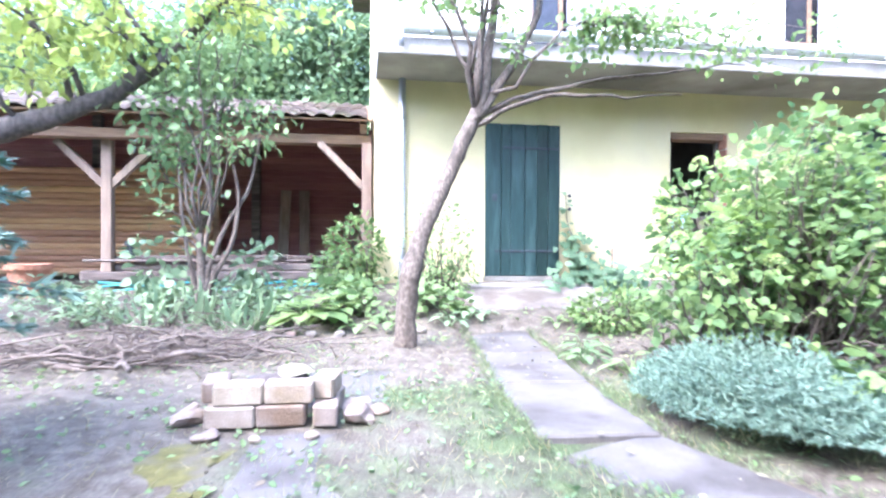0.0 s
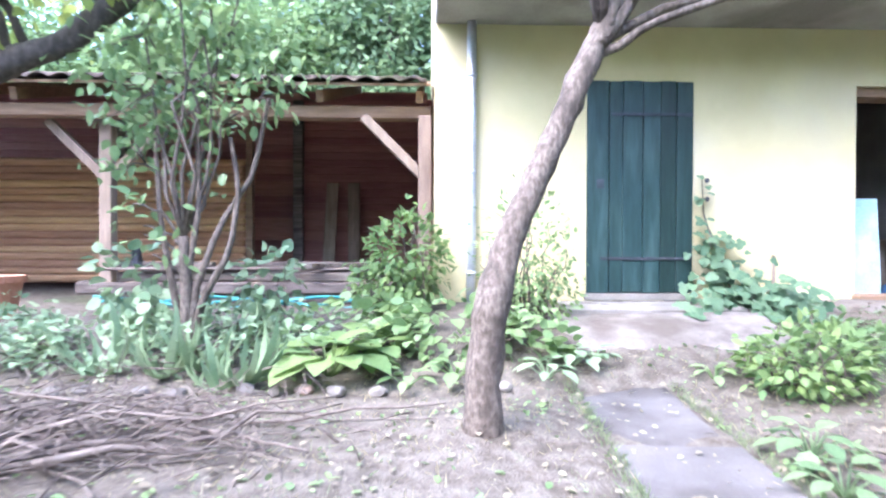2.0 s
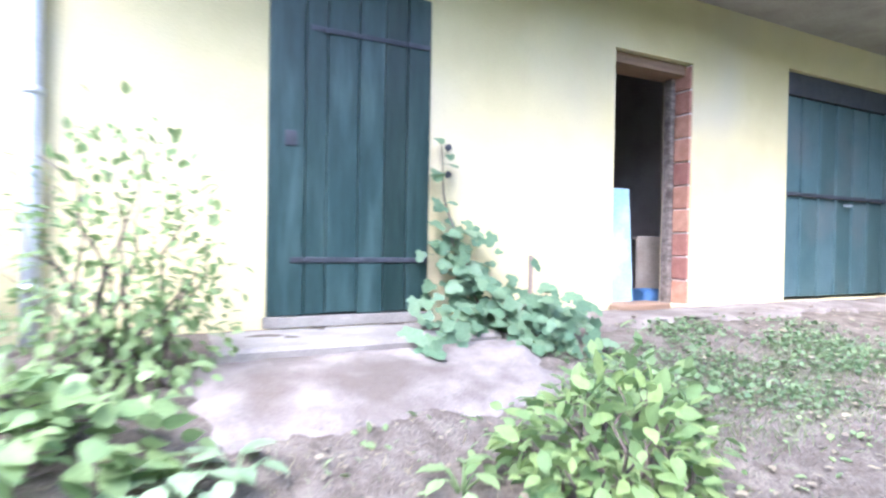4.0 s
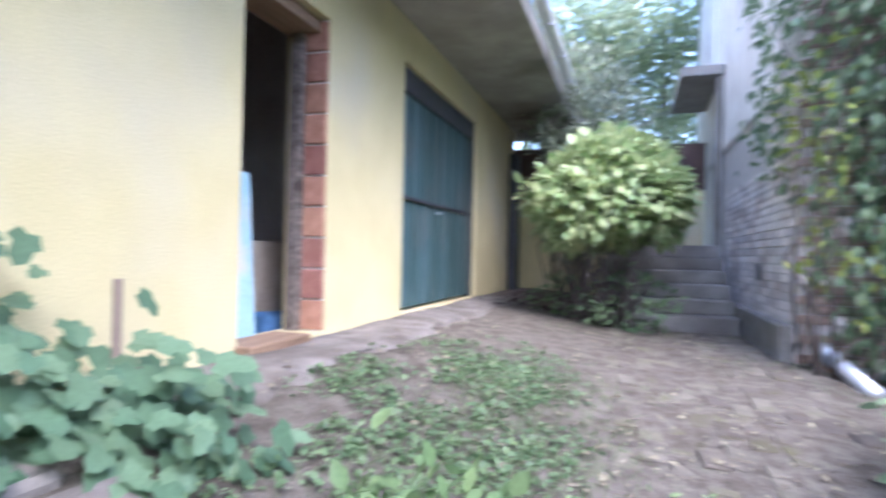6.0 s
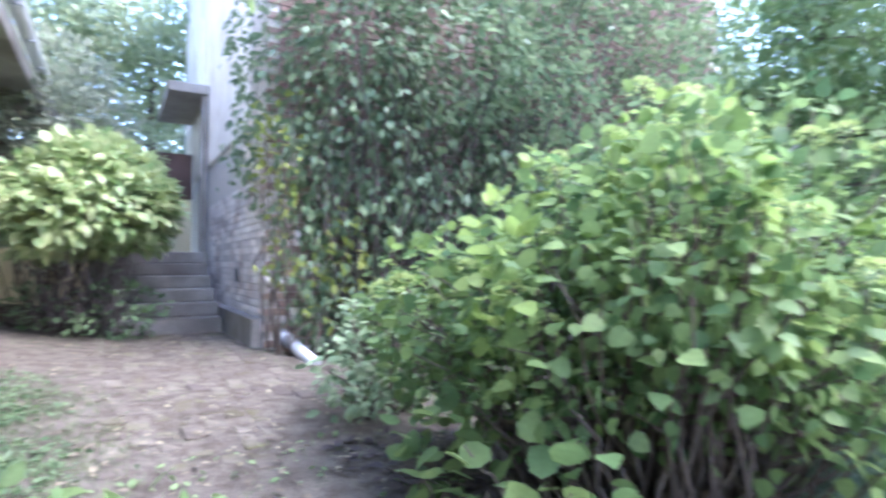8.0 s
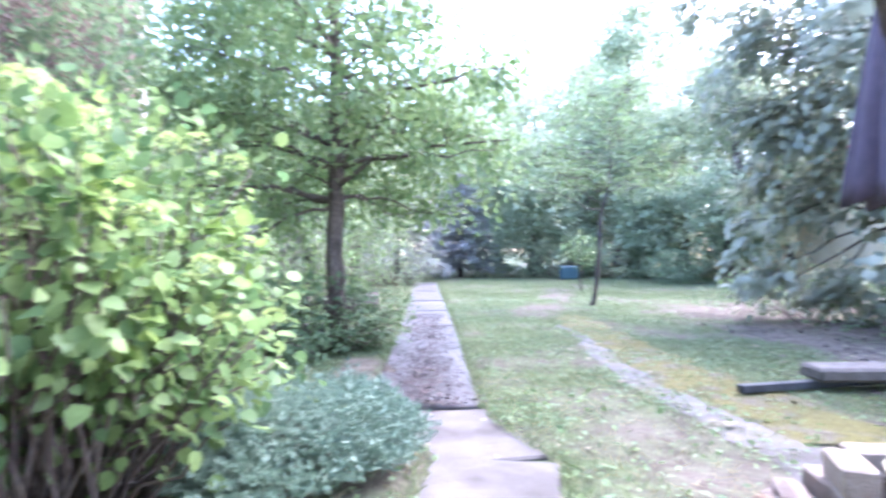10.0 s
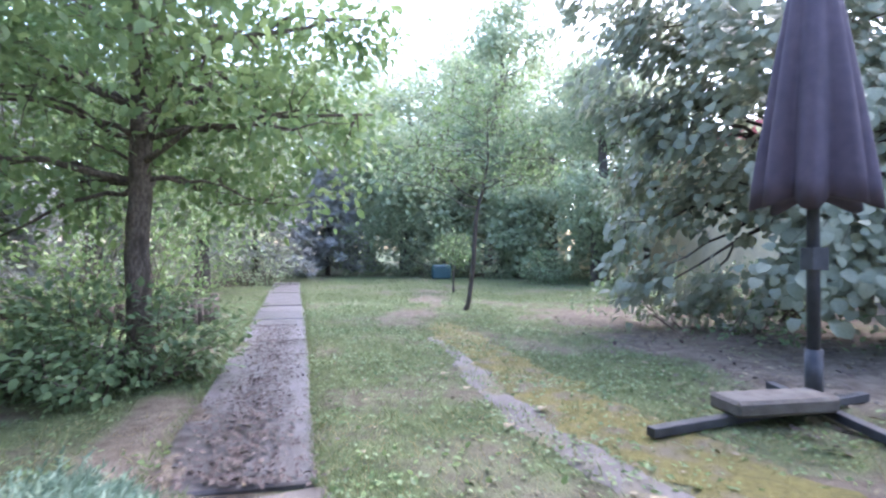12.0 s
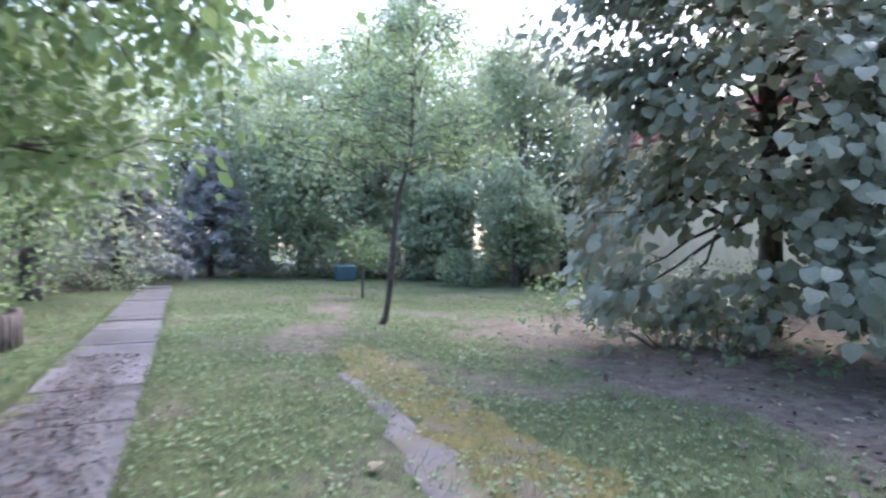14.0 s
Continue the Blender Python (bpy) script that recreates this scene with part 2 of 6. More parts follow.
# ---- materials ----
def material(name, c1, c2, scale=8.0, rough=0.8, bump=0.3, fine=60.0, metal=0.0, per="none", stretch=(1, 1, 1), c3=None, spec=0.4, blotch=1.3, clear=0.0):
    """Two tones mixed by noise at two scales, with grain and bump. per: 'object' or 'island' varies piece by piece."""
    m = bpy.data.materials.new(name)
    m.use_nodes = True
    t = m.node_tree
    b = t.nodes["Principled BSDF"]
    b.inputs["Roughness"].default_value = rough
    b.inputs["Metallic"].default_value = metal
    b.inputs["Specular IOR Level"].default_value = spec
    co = t.nodes.new("ShaderNodeTexCoord")
    mp = t.nodes.new("ShaderNodeMapping")
    mp.inputs["Scale"].default_value = stretch
    geo = t.nodes.new("ShaderNodeNewGeometry")
    t.links.new(geo.outputs["Position"], mp.inputs["Vector"])
    n1 = t.nodes.new("ShaderNodeTexNoise")
    n1.inputs["Scale"].default_value, n1.inputs["Detail"].default_value = scale, 6
    n2 = t.nodes.new("ShaderNodeTexNoise")
    n2.inputs["Scale"].default_value, n2.inputs["Detail"].default_value = fine, 4
    n3 = t.nodes.new("ShaderNodeTexNoise")
    n3.inputs["Scale"].default_value, n3.inputs["Detail"].default_value = blotch, 3
    for n in (n1, n2, n3):
        t.links.new(mp.outputs[0], n.inputs["Vector"])
    ramp = t.nodes.new("ShaderNodeValToRGB")
    ramp.color_ramp.elements[0].position, ramp.color_ramp.elements[1].position = 0.35, 0.65
    ramp.color_ramp.elements[0].color = (*c1, 1)
    ramp.color_ramp.elements[1].color = (*c2, 1)
    t.links.new(n1.outputs["Fac"], ramp.inputs["Fac"])
    last = ramp.outputs[0]
    if c3:
        r3 = t.nodes.new("ShaderNodeMapRange")
        r3.inputs["From Min"].default_value, r3.inputs["From Max"].default_value = 0.5, 0.68
        t.links.new(n3.outputs["Fac"], r3.inputs["Value"])
        mx = t.nodes.new("ShaderNodeMixRGB")
        mx.inputs[2].default_value = (*c3, 1)
        t.links.new(r3.outputs[0], mx.inputs[0])
        t.links.new(last, mx.inputs[1])
        last = mx.outputs[0]
    # grain
    gr = t.nodes.new("ShaderNodeMapRange")
    gr.inputs["From Min"].default_value, gr.inputs["From Max"].default_value = 0.3, 0.7
    gr.inputs["To Min"].default_value, gr.inputs["To Max"].default_value = 0.86, 1.12
    t.links.new(n2.outputs["Fac"], gr.inputs["Value"])
    hs = t.nodes.new("ShaderNodeHueSaturation")
    t.links.new(last, hs.inputs["Color"])
    if per != "none":
        if per == "object":
            info = t.nodes.new("ShaderNodeObjectInfo")
            src = info.outputs["Random"]
        else:
            src = geo.outputs["Random Per Island"]
        vr = t.nodes.new("ShaderNodeMapRange")
        vr.inputs["To Min"].default_value, vr.inputs["To Max"].default_value = 0.72, 1.28
        t.links.new(src, vr.inputs["Value"])
        ml = t.nodes.new("ShaderNodeMath")
        ml.operation = 'MULTIPLY'
        t.links.new(vr.outputs[0], ml.inputs[0])
        t.links.new(gr.outputs[0], ml.inputs[1])
        t.links.new(ml.outputs[0], hs.inputs["Value"])
        hr = t.nodes.new("ShaderNodeMapRange")
        hr.inputs["To Min"].default_value, hr.inputs["To Max"].default_value = 0.485, 0.515
        t.links.new(src, hr.inputs["Value"])
        t.links.new(hr.outputs[0], hs.inputs["Hue"])
    else:
        t.links.new(gr.outputs[0], hs.inputs["Value"])
    t.links.new(hs.outputs[0], b.inputs["Base Color"])
    rr = t.nodes.new("ShaderNodeMapRange")
    rr.inputs["To Min"].default_value, rr.inputs["To Max"].default_value = max(rough - 0.12, 0.05), min(rough + 0.12, 1)
    t.links.new(n1.outputs["Fac"], rr.inputs["Value"])
    t.links.new(rr.outputs[0], b.inputs["Roughness"])
    if bump:
        bp = t.nodes.new("ShaderNodeBump")
        bp.inputs["Strength"].default_value, bp.inputs["Distance"].default_value = bump, 0.01
        ad = t.nodes.new("ShaderNodeMath")
        t.links.new(n1.outputs["Fac"], ad.inputs[0])
        t.links.new(n2.outputs["Fac"], ad.inputs[1])
        t.links.new(ad.outputs[0], bp.inputs["Height"])
        t.links.new(bp.outputs[0], b.inputs["Normal"])
    return m


def foliage(name, c1, c2, rough=0.5, through_light=0.35, spec=0.4):
    """Leaves: varied island by island, letting some light through."""
    c1, c2 = [tuple(k * (0.88 * q + 0.12 * sum(c) / 3) for q, k in zip(c, (1.5, 1.3, 1.35))) for c in (c1, c2)]
    m = bpy.data.materials.new(name)
    m.use_nodes = True
    t = m.node_tree
    b = t.nodes["Principled BSDF"]
    geo = t.nodes.new("ShaderNodeNewGeometry")
    info = t.nodes.new("ShaderNodeObjectInfo")
    ad = t.nodes.new("ShaderNodeMath")
    t.links.new(geo.outputs["Random Per Island"], ad.inputs[0])
    t.links.new(info.outputs["Random"], ad.inputs[1])
    fr = t.nodes.new("ShaderNodeMath")
    fr.operation = 'FRACT'
    t.links.new(ad.outputs[0], fr.inputs[0])
    n = t.nodes.new("ShaderNodeTexNoise")
    n.inputs["Scale"].default_value = 1.6
    t.links.new(geo.outputs["Position"], n.inputs["Vector"])
    mx = t.nodes.new("ShaderNodeMixRGB")
    mx.inputs[0].default_value = 0.4
    t.links.new(fr.outputs[0], mx.inputs[1])
    t.links.new(n.outputs["Fac"], mx.inputs[2])
    ramp = t.nodes.new("ShaderNodeValToRGB")
    ramp.color_ramp.elements[0].position, ramp.color_ramp.elements[1].position = 0.12, 0.88
    ramp.color_ramp.elements[0].color = (*c1, 1)
    ramp.color_ramp.elements[1].color = (*c2, 1)
    t.links.new(mx.outputs[0], ramp.inputs["Fac"])
    v = t.nodes.new("ShaderNodeTexNoise")
    v.inputs["Scale"].default_value = 55
    t.links.new(geo.outputs["Position"], v.inputs["Vector"])
    vr = t.nodes.new("ShaderNodeMapRange")
    vr.inputs["To Min"].default_value, vr.inputs["To Max"].default_value = 0.75, 1.25
    t.links.new(v.outputs["Fac"], vr.inputs["Value"])
    hs = t.nodes.new("ShaderNodeHueSaturation")
    t.links.new(ramp.outputs[0], hs.inputs["Color"])
    t.links.new(vr.outputs[0], hs.inputs["Value"])
    t.links.new(hs.outputs[0], b.inputs["Base Color"])
    b.inputs["Roughness"].default_value = rough
    b.inputs["Specular IOR Level"].default_value = spec
    tr = t.nodes.new("ShaderNodeBsdfTranslucent")
    t.links.new(hs.outputs[0], tr.inputs["Color"])
    mix = t.nodes.new("ShaderNodeMixShader")
    mix.inputs[0].default_value = through_light
    t.links.new(b.outputs[0], mix.inputs[1])
    t.links.new(tr.outputs[0], mix.inputs[2])
    t.links.new(mix.outputs[0], t.nodes["Material Output"].inputs["Surface"])
    return m


YELLOW = material("yellow_render", (.57, .50, .28), (.63, .56, .33), 2.5, .9, .25, 120, c3=(.56, .51, .35), blotch=.8)
WHITE_WALL = material("pale_render", (.72, .69, .64), (.80, .78, .73), 2.5, .9, .3, 120, c3=(.60, .56, .50), blotch=1.4)
CONCRETE = material("concrete", (.20, .185, .165), (.29, .275, .25), 5, .9, .5, 90, c3=(.14, .125, .11), blotch=1.1)
SOFFIT = material("stained_concrete", (.28, .265, .245), (.38, .36, .335), 2.2, .92, .4, 80, c3=(.18, .165, .15), blotch=.9)
SLAB = material("worn_slab", (.085, .078, .074), (.125, .115, .110), 4, .85, .5, 110, c3=(.062, .055, .050), blotch=2.6)
WETSLAB = material("damp_slab", (.080, .073, .080), (.120, .112, .122), 5, .42, .5, 110, per="object", c3=(.050, .044, .044), blotch=2.6)
GREEN_PAINT = material("green_paint", (.012, .033, .033), (.020, .048, .047), 6, .42, .35, 70, per="object", stretch=(4, 4, .6), c3=(.040, .076, .072), blotch=2)
METAL_PAINT = material("blue_green_metal", (.045, .092, .098), (.068, .122, .128), 5, .45, .25, 90, per="object", c3=(.09, .115, .115), blotch=1.5)
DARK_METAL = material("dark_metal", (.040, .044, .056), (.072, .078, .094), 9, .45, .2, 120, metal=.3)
ZINC = material("zinc", (.52, .55, .60), (.64, .67, .72), 6, .42, .1, 90, metal=.6)
WHITE_METAL = material("white_gutter", (.66, .67, .68), (.76, .77, .78), 6, .5, .1, 80)
RED_BLOCK = material("hollow_clay_block", (.29, .135, .098), (.38, .195, .150), 12, .85, .5, 90, per="object")
MORTAR = material("mortar", (.50, .47, .43), (.60, .57, .53), 14, .95, .5, 120)
RED_BOARD = material("dark_red_board", (.31, .135, .122), (.40, .190, .172), 5, .65, .3, 60, per="object", stretch=(.5, 3, 6))
ORANGE_BOARD = material("orange_board", (.42, .245, .125), (.54, .34, .19), 5, .65, .3, 60, per="object", stretch=(.5, 3, 6))
TIMBER = material("weathered_timber", (.205, .155, .12), (.30, .235, .185), 5, .8, .5, 70, per="object", stretch=(3, 3, .5))
BEAM = material("brown_beam", (.19, .122, .078), (.28, .19, .125), 5, .75, .4, 70, stretch=(.5, 4, 4))
GREYWOOD = material("grey_wood", (.125, .102, .090), (.250, .212, .190), 7, .85, .8, 80, per="object", stretch=(.5, 5, 5), c3=(.08, .062, .054), blotch=2)
TILE = material("mossy_roof_tile", (.062, .046, .040), (.112, .088, .074), 7, .9, .6, 70, per="object", c3=(.062, .064, .036), blotch=2.2)
BARK = material("bark", (.075, .059, .047), (.185, .152, .126), 30, .95, 1.0, 80, stretch=(1.6, 1.6, .8), c3=(.060, .047, .038), blotch=6)
DARKBARK = material("dark_bark", (.060, .050, .045), (.125, .105, .095), 10, .92, .9, 50, stretch=(2.5, 2.5, .8))
TWIG = material("dry_twig", (.085, .067, .056), (.165, .135, .115), 14, .9, .4, 80, per="island")
BLOCKBRICK = material("pale_fire_brick", (.235, .19, .155), (.32, .27, .23), 9, .9, .8, 110, per="object", c3=(.21, .155, .10), blotch=4)
WHITEBRICK = material("whitewashed_brick", (.66, .61, .58), (.78, .74, .71), 9, .88, .6, 100, per="object", c3=(.50, .40, .35), blotch=3)
REDBRICK = material("dull_red_brick", (.25, .175, .145), (.35, .26, .22), 9, .88, .6, 100, per="object")
PAVER = material("mossy_paver", (.095, .080, .064), (.140, .120, .098), 8, .95, .6, 90, per="object", c3=(.092, .084, .046), blotch=3.4)
STONE = material("field_stone", (.105, .094, .084), (.18, .162, .145), 8, .9, .7, 80, per="object")
DARKROOM = material("dusty_plaster", (.34, .31, .30), (.42, .39, .38), 3, .95, .2, 60)
PANEL_BLUE = material("pale_blue_board", (.30, .50, .60), (.42, .60, .68), 3, .6, .1, 60, c3=(.55, .52, .48), blotch=3)
CARD = material("cardboard", (.30, .26, .215), (.40, .35, .30), 5, .9, .2, 60)
BLUE = material("blue_cloth", (.03, .09, .20), (.06, .14, .28), 8, .8, .3, 60)
FABRIC = material("plum_grey_canvas", (.080, .064, .090), (.105, .086, .116), 9, .85, .12, 300)
HOSE = material("teal_hose", (.05, .27, .27), (.09, .36, .36), 20, .5, .1, 90)
TERRACOTTA = material("terracotta", (.33, .15, .09), (.44, .22, .14), 9, .85, .3, 80)
TEAL = material("teal_paint", (.030, .075, .085), (.045, .095, .105), 5, .6, .1, 80)
PINKROOF = material("red_roof_tile", (.36, .12, .13), (.48, .19, .20), 6, .8, .4, 60, per="object")
SAND_WALL = material("sand_render", (.62, .50, .31), (.72, .60, .40), 2, .92, .25, 90, c3=(.55, .45, .30))
BROWN_WALL = material("brown_boards", (.080, .052, .044), (.125, .080, .068), 2.5, .85, .4, 80)
GLASS_DARK = material("dark_pane", (.020, .020, .024), (.035, .034, .040), 4, .12, 0, 50)
LITTER = material("dry_leaf", (.14, .118, .080), (.26, .228, .158), 14, .85, .2, 60, per="island")
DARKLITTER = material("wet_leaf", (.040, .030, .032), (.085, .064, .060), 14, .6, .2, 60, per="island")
MOSS = material("moss", (.085, .080, .022), (.145, .130, .042), 22, .95, 1.0, 140, c3=(.12, .105, .075), blotch=5)

LEAF_BRIGHT = foliage("bright_leaves", (.072, .160, .055), (.195, .315, .095), .55, .48, .3)
LEAF_HYD = foliage("hydrangea_leaves", (.058, .142, .054), (.185, .310, .092), .5, .5, .3)
LEAF_LIME = foliage("lime_leaves", (.16, .26, .045), (.34, .44, .10), .5, .6)
LEAF_YOUNG = foliage("young_leaves", (.105, .215, .050), (.235, .375, .095), .5, .55, .3)
LEAF_MID = foliage("mid_leaves", (.082, .170, .060), (.175, .290, .108), .5, .42)
LEAF_DARK = foliage("dark_leaves", (.060, .130, .056), (.135, .230, .098), .45, .4)
LEAF_IVY = foliage("ivy_leaves", (.066, .142, .076), (.190, .300, .150), .38, .48, .45)
LEAF_BLUE = foliage("blue_needles", (.20, .255, .230), (.33, .385, .355), .6, .2)
LEAF_JUNIPER = foliage("juniper_needles", (.065, .145, .098), (.135, .230, .165), .6, .25)
LEAF_BIG = foliage("grey_green_leaves", (.125, .185, .118), (.270, .345, .230), .42, .42, .55)
LEAF_VARI = foliage("yellow_variegated_leaves", (.145, .280, .095), (.390, .500, .230), .35, .4, .5)
LEAF_VINE = foliage("vine_leaves", (.050, .125, .066), (.110, .205, .105), .45, .3)
LEAF_GRASS = foliage("grass_blades", (.066, .118, .046), (.145, .205, .090), .55, .38)
LEAF_DRYGRASS = foliage("pale_grass_blades", (.15, .16, .075), (.26, .26, .14), .6, .35)
LEAF_IRIS = foliage("iris_leaves", (.095, .185, .090), (.185, .290, .150), .5, .3, .3)
# distance haze put into the leaf colour: paler green for far trees and hedge
LEAF_HAZY = foliage("hazy_far_leaves", (.160, .255, .140), (.300, .400, .240), .6, .55)
FLOWER = foliage("green_white_florets", (.22, .36, .10), (.42, .56, .22), .6, .4)


# ---- ground: one sheet to the horizon ----
def lawn(x, y):
    """How grassy the ground is, 0 to 1."""
    x, y = np.asarray(x, float), np.asarray(y, float)
    v = 0.62 + 0.35 * wob(x, y, 1.5, 3.0) + 0.2 * wob(x, y, 4.0, 1.0)
    v = v - 0.75 * smooth(3.3, 4.2, y) * smooth(8.5, 7.5, y)                       # trodden soil before the house
    v = v - 0.22 * smooth(0.6, 1.6, y)
    v = v - 0.45 * smooth(0.0, -0.6, x) * smooth(1.2, 1.9, y)                      # bare ground round the fire place
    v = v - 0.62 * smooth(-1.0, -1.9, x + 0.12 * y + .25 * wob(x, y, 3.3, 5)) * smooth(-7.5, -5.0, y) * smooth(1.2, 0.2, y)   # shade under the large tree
    v = v - 0.35 * smooth(0.55, 0.2, np.abs(x - 0.9 - 0.16 * (y + 6.0))) * smooth(-2.5, -4.0, y) * smooth(-11, -9, y)
    v = v - 0.8 * smooth(0.62, 0.3, np.abs(x - 0.4 - path_x(y))) * smooth(-0.5, 0.4, y) * smooth(2.6, 1.6, y)
    return np.clip(v, 0, 1)


def ground_mesh():
    def lines(lo, hi, fine):
        out = [lo - 260, lo - 120, lo - 60, lo - 30, lo - 15, lo - 7, lo - 3, lo - 1.2]
        return np.concatenate([out, np.arange(lo, hi, fine), [hi + 1.2, hi + 3, hi + 7, hi + 15, hi + 30, hi + 60, hi + 120, hi + 260]])
    xs, ys = lines(-6, 9.5, 0.075), lines(-12, 9, 0.09)
    gx, gy = np.meshgrid(xs, ys)
    gz = height(gx, gy)
    gz = gz - 0.03 * (np.abs(gx - path_x(gy)) < 0.36) * (gy < 5.8) * (gy > -14)
    gz = gz + 0.008 * wob(gx, gy, 11.0, 4.0) * (np.abs(gx) < 12) * (np.abs(gy) < 14)
    v = np.stack([gx, gy, gz], -1).reshape(-1, 3)
    w, h = len(xs), len(ys)
    i, j = np.meshgrid(np.arange(w - 1), np.arange(h - 1))
    a = (j * w + i).ravel()
    loops = np.stack([a, a + 1, a + w + 1, a + w], 1).ravel()
    me = raw_mesh("ground", v, loops, np.arange(len(a)) * 4, None, True)
    at = me.attributes.new("lawn", 'FLOAT', 'POINT')
    at.data.foreach_set("value", lawn(v[:, 0], v[:, 1]).astype(np.float32))
    return me


def ground_material():
    m = bpy.data.materials.new("garden_soil")
    m.use_nodes = True
    t = m.node_tree
    b = t.nodes["Principled BSDF"]
    b.inputs["Roughness"].default_value = 0.95
    b.inputs["Specular IOR Level"].default_value = 0.15
    geo = t.nodes.new("ShaderNodeNewGeometry")

    def tex(scale, detail=6):
        n = t.nodes.new("ShaderNodeTexNoise")
        n.inputs["Scale"].default_value, n.inputs["Detail"].default_value = scale, detail
        t.links.new(geo.outputs["Position"], n.inputs["Vector"])
        return n.outputs["Fac"]

    def two(fac, c1, c2, lo=.35, hi=.65):
        r = t.nodes.new("ShaderNodeValToRGB")
        r.color_ramp.elements[0].position, r.color_ramp.elements[1].position = lo, hi
        r.color_ramp.elements[0].color, r.color_ramp.elements[1].color = (*c1, 1), (*c2, 1)
        t.links.new(fac, r.inputs[0])
        return r.outputs[0]
    big, mid, fine = tex(1.4), tex(9), tex(70)
    soil = two(mid, (.088, .075, .060), (.158, .138, .115))
    turf = two(mid, (.050, .070, .034), (.098, .122, .060))
    at = t.nodes.new("ShaderNodeAttribute")
    at.attribute_name = "lawn"
    ad = t.nodes.new("ShaderNodeMath")
    ad.operation = 'MULTIPLY_ADD'
    t.links.new(mid, ad.inputs[0])
    ad.inputs[1].default_value = 0.9
    t.links.new(at.outputs["Fac"], ad.inputs[2])
    rg = t.nodes.new("ShaderNodeMapRange")
    rg.inputs["From Min"].default_value, rg.inputs["From Max"].default_value = 0.55, 1.05
    t.links.new(ad.outputs[0], rg.inputs["Value"])
    mx = t.nodes.new("ShaderNodeMixRGB")
    t.links.new(rg.outputs[0], mx.inputs[0])
    t.links.new(soil, mx.inputs[1])
    t.links.new(turf, mx.inputs[2])
    gr = t.nodes.new("ShaderNodeMapRange")
    gr.inputs["From Min"].default_value, gr.inputs["From Max"].default_value = 0.3, 0.7
    gr.inputs["To Min"].default_value, gr.inputs["To Max"].default_value = 0.7, 1.3
    t.links.new(fine, gr.inputs["Value"])
    hs = t.nodes.new("ShaderNodeHueSaturation")
    t.links.new(mx.outputs[0], hs.inputs["Color"])
    t.links.new(gr.outputs[0], hs.inputs["Value"])
    t.links.new(hs.outputs[0], b.inputs["Base Color"])
    bp = t.nodes.new("ShaderNodeBump")
    bp.inputs["Strength"].default_value, bp.inputs["Distance"].default_value = 0.9, 0.02
    sm = t.nodes.new("ShaderNodeMath")
    t.links.new(mid, sm.inputs[0])
    t.links.new(fine, sm.inputs[1])
    t.links.new(sm.outputs[0], bp.inputs["Height"])
    t.links.new(bp.outputs[0], b.inputs["Normal"])
    return m


ground_data = ground_mesh()
ground_data.materials.append(ground_material())
ground = tagged(put("ground", ground_data), "trodden garden soil with patchy grass and dry leaves", "ground", kind="structure")


# ---- walls with openings ----
def holed_wall(name, x0, x1, z0, z1, y0, y1, holes, mat, label, parent=None):
    """A wall along x with openings (x0, x1, z0, z1) cut right through it."""
    xs = sorted({x0, x1, *(h[0] for h in holes), *(h[1] for h in holes)})
    zs = sorted({z0, z1, *(h[2] for h in holes), *(h[3] for h in holes)})

    def solid(i, k):
        if not (0 <= i < len(xs) - 1 and 0 <= k < len(zs) - 1):
            return False
        cx, cz = (xs[i] + xs[i + 1]) / 2, (zs[k] + zs[k + 1]) / 2
        return not any(h[0] < cx < h[1] and h[2] < cz < h[3] for h in holes)
    bm = bmesh.new()

    def quad(*p):
        bm.faces.new([bm.verts.new(q) for q in p])
    for i in range(len(xs) - 1):
        for k in range(len(zs) - 1):
            if not solid(i, k):
                continue
            a, b, c, d = xs[i], xs[i + 1], zs[k], zs[k + 1]
            quad((a, y0, c), (b, y0, c), (b, y0, d), (a, y0, d))
            quad((b, y1, c), (a, y1, c), (a, y1, d), (b, y1, d))
            if not solid(i - 1, k):
                quad((a, y1, c), (a, y0, c), (a, y0, d), (a, y1, d))
            if not solid(i + 1, k):
                quad((b, y0, c), (b, y1, c), (b, y1, d), (b, y0, d))
            if not solid(i, k - 1):
                quad((a, y1, c), (b, y1, c), (b, y0, c), (a, y0, c))
            if not solid(i, k + 1):
                quad((a, y0, d), (b, y0, d), (b, y1, d), (a, y1, d))
    bmesh.ops.remove_doubles(bm, verts=bm.verts, dist=0.0005)
    ob = part(name, bm, mat, parent)
    if not parent:
        tagged(ob, label, "wall", kind="structure")
    return ob


WY = 7.4                              # outer face of the house front
GREEN = (1.945, 2.965, 0.55, 2.60)
DARKDOOR = (4.565, 5.43, 0.53, 2.58)
GARAGE = (6.725, 9.20, 0.52, 2.74)
SLABZ = 3.12
holed_wall("wall_front", 0.5, 11.6, 0.2, SLABZ, WY, WY + 0.32, [GREEN, DARKDOOR, GARAGE], YELLOW, "pale yellow rendered house wall with three doorways")
UPWIN = (2.56, 3.47, 3.62, 4.95)
UPWIN2 = (6.3, 7.3, 3.9, 5.1)
holed_wall("wall_upper", 0.5, 11.6, SLABZ + 0.2, 6.4, WY, WY + 0.3, [UPWIN, UPWIN2], WHITE_WALL, "pale rendered upper storey wall with dark windows")
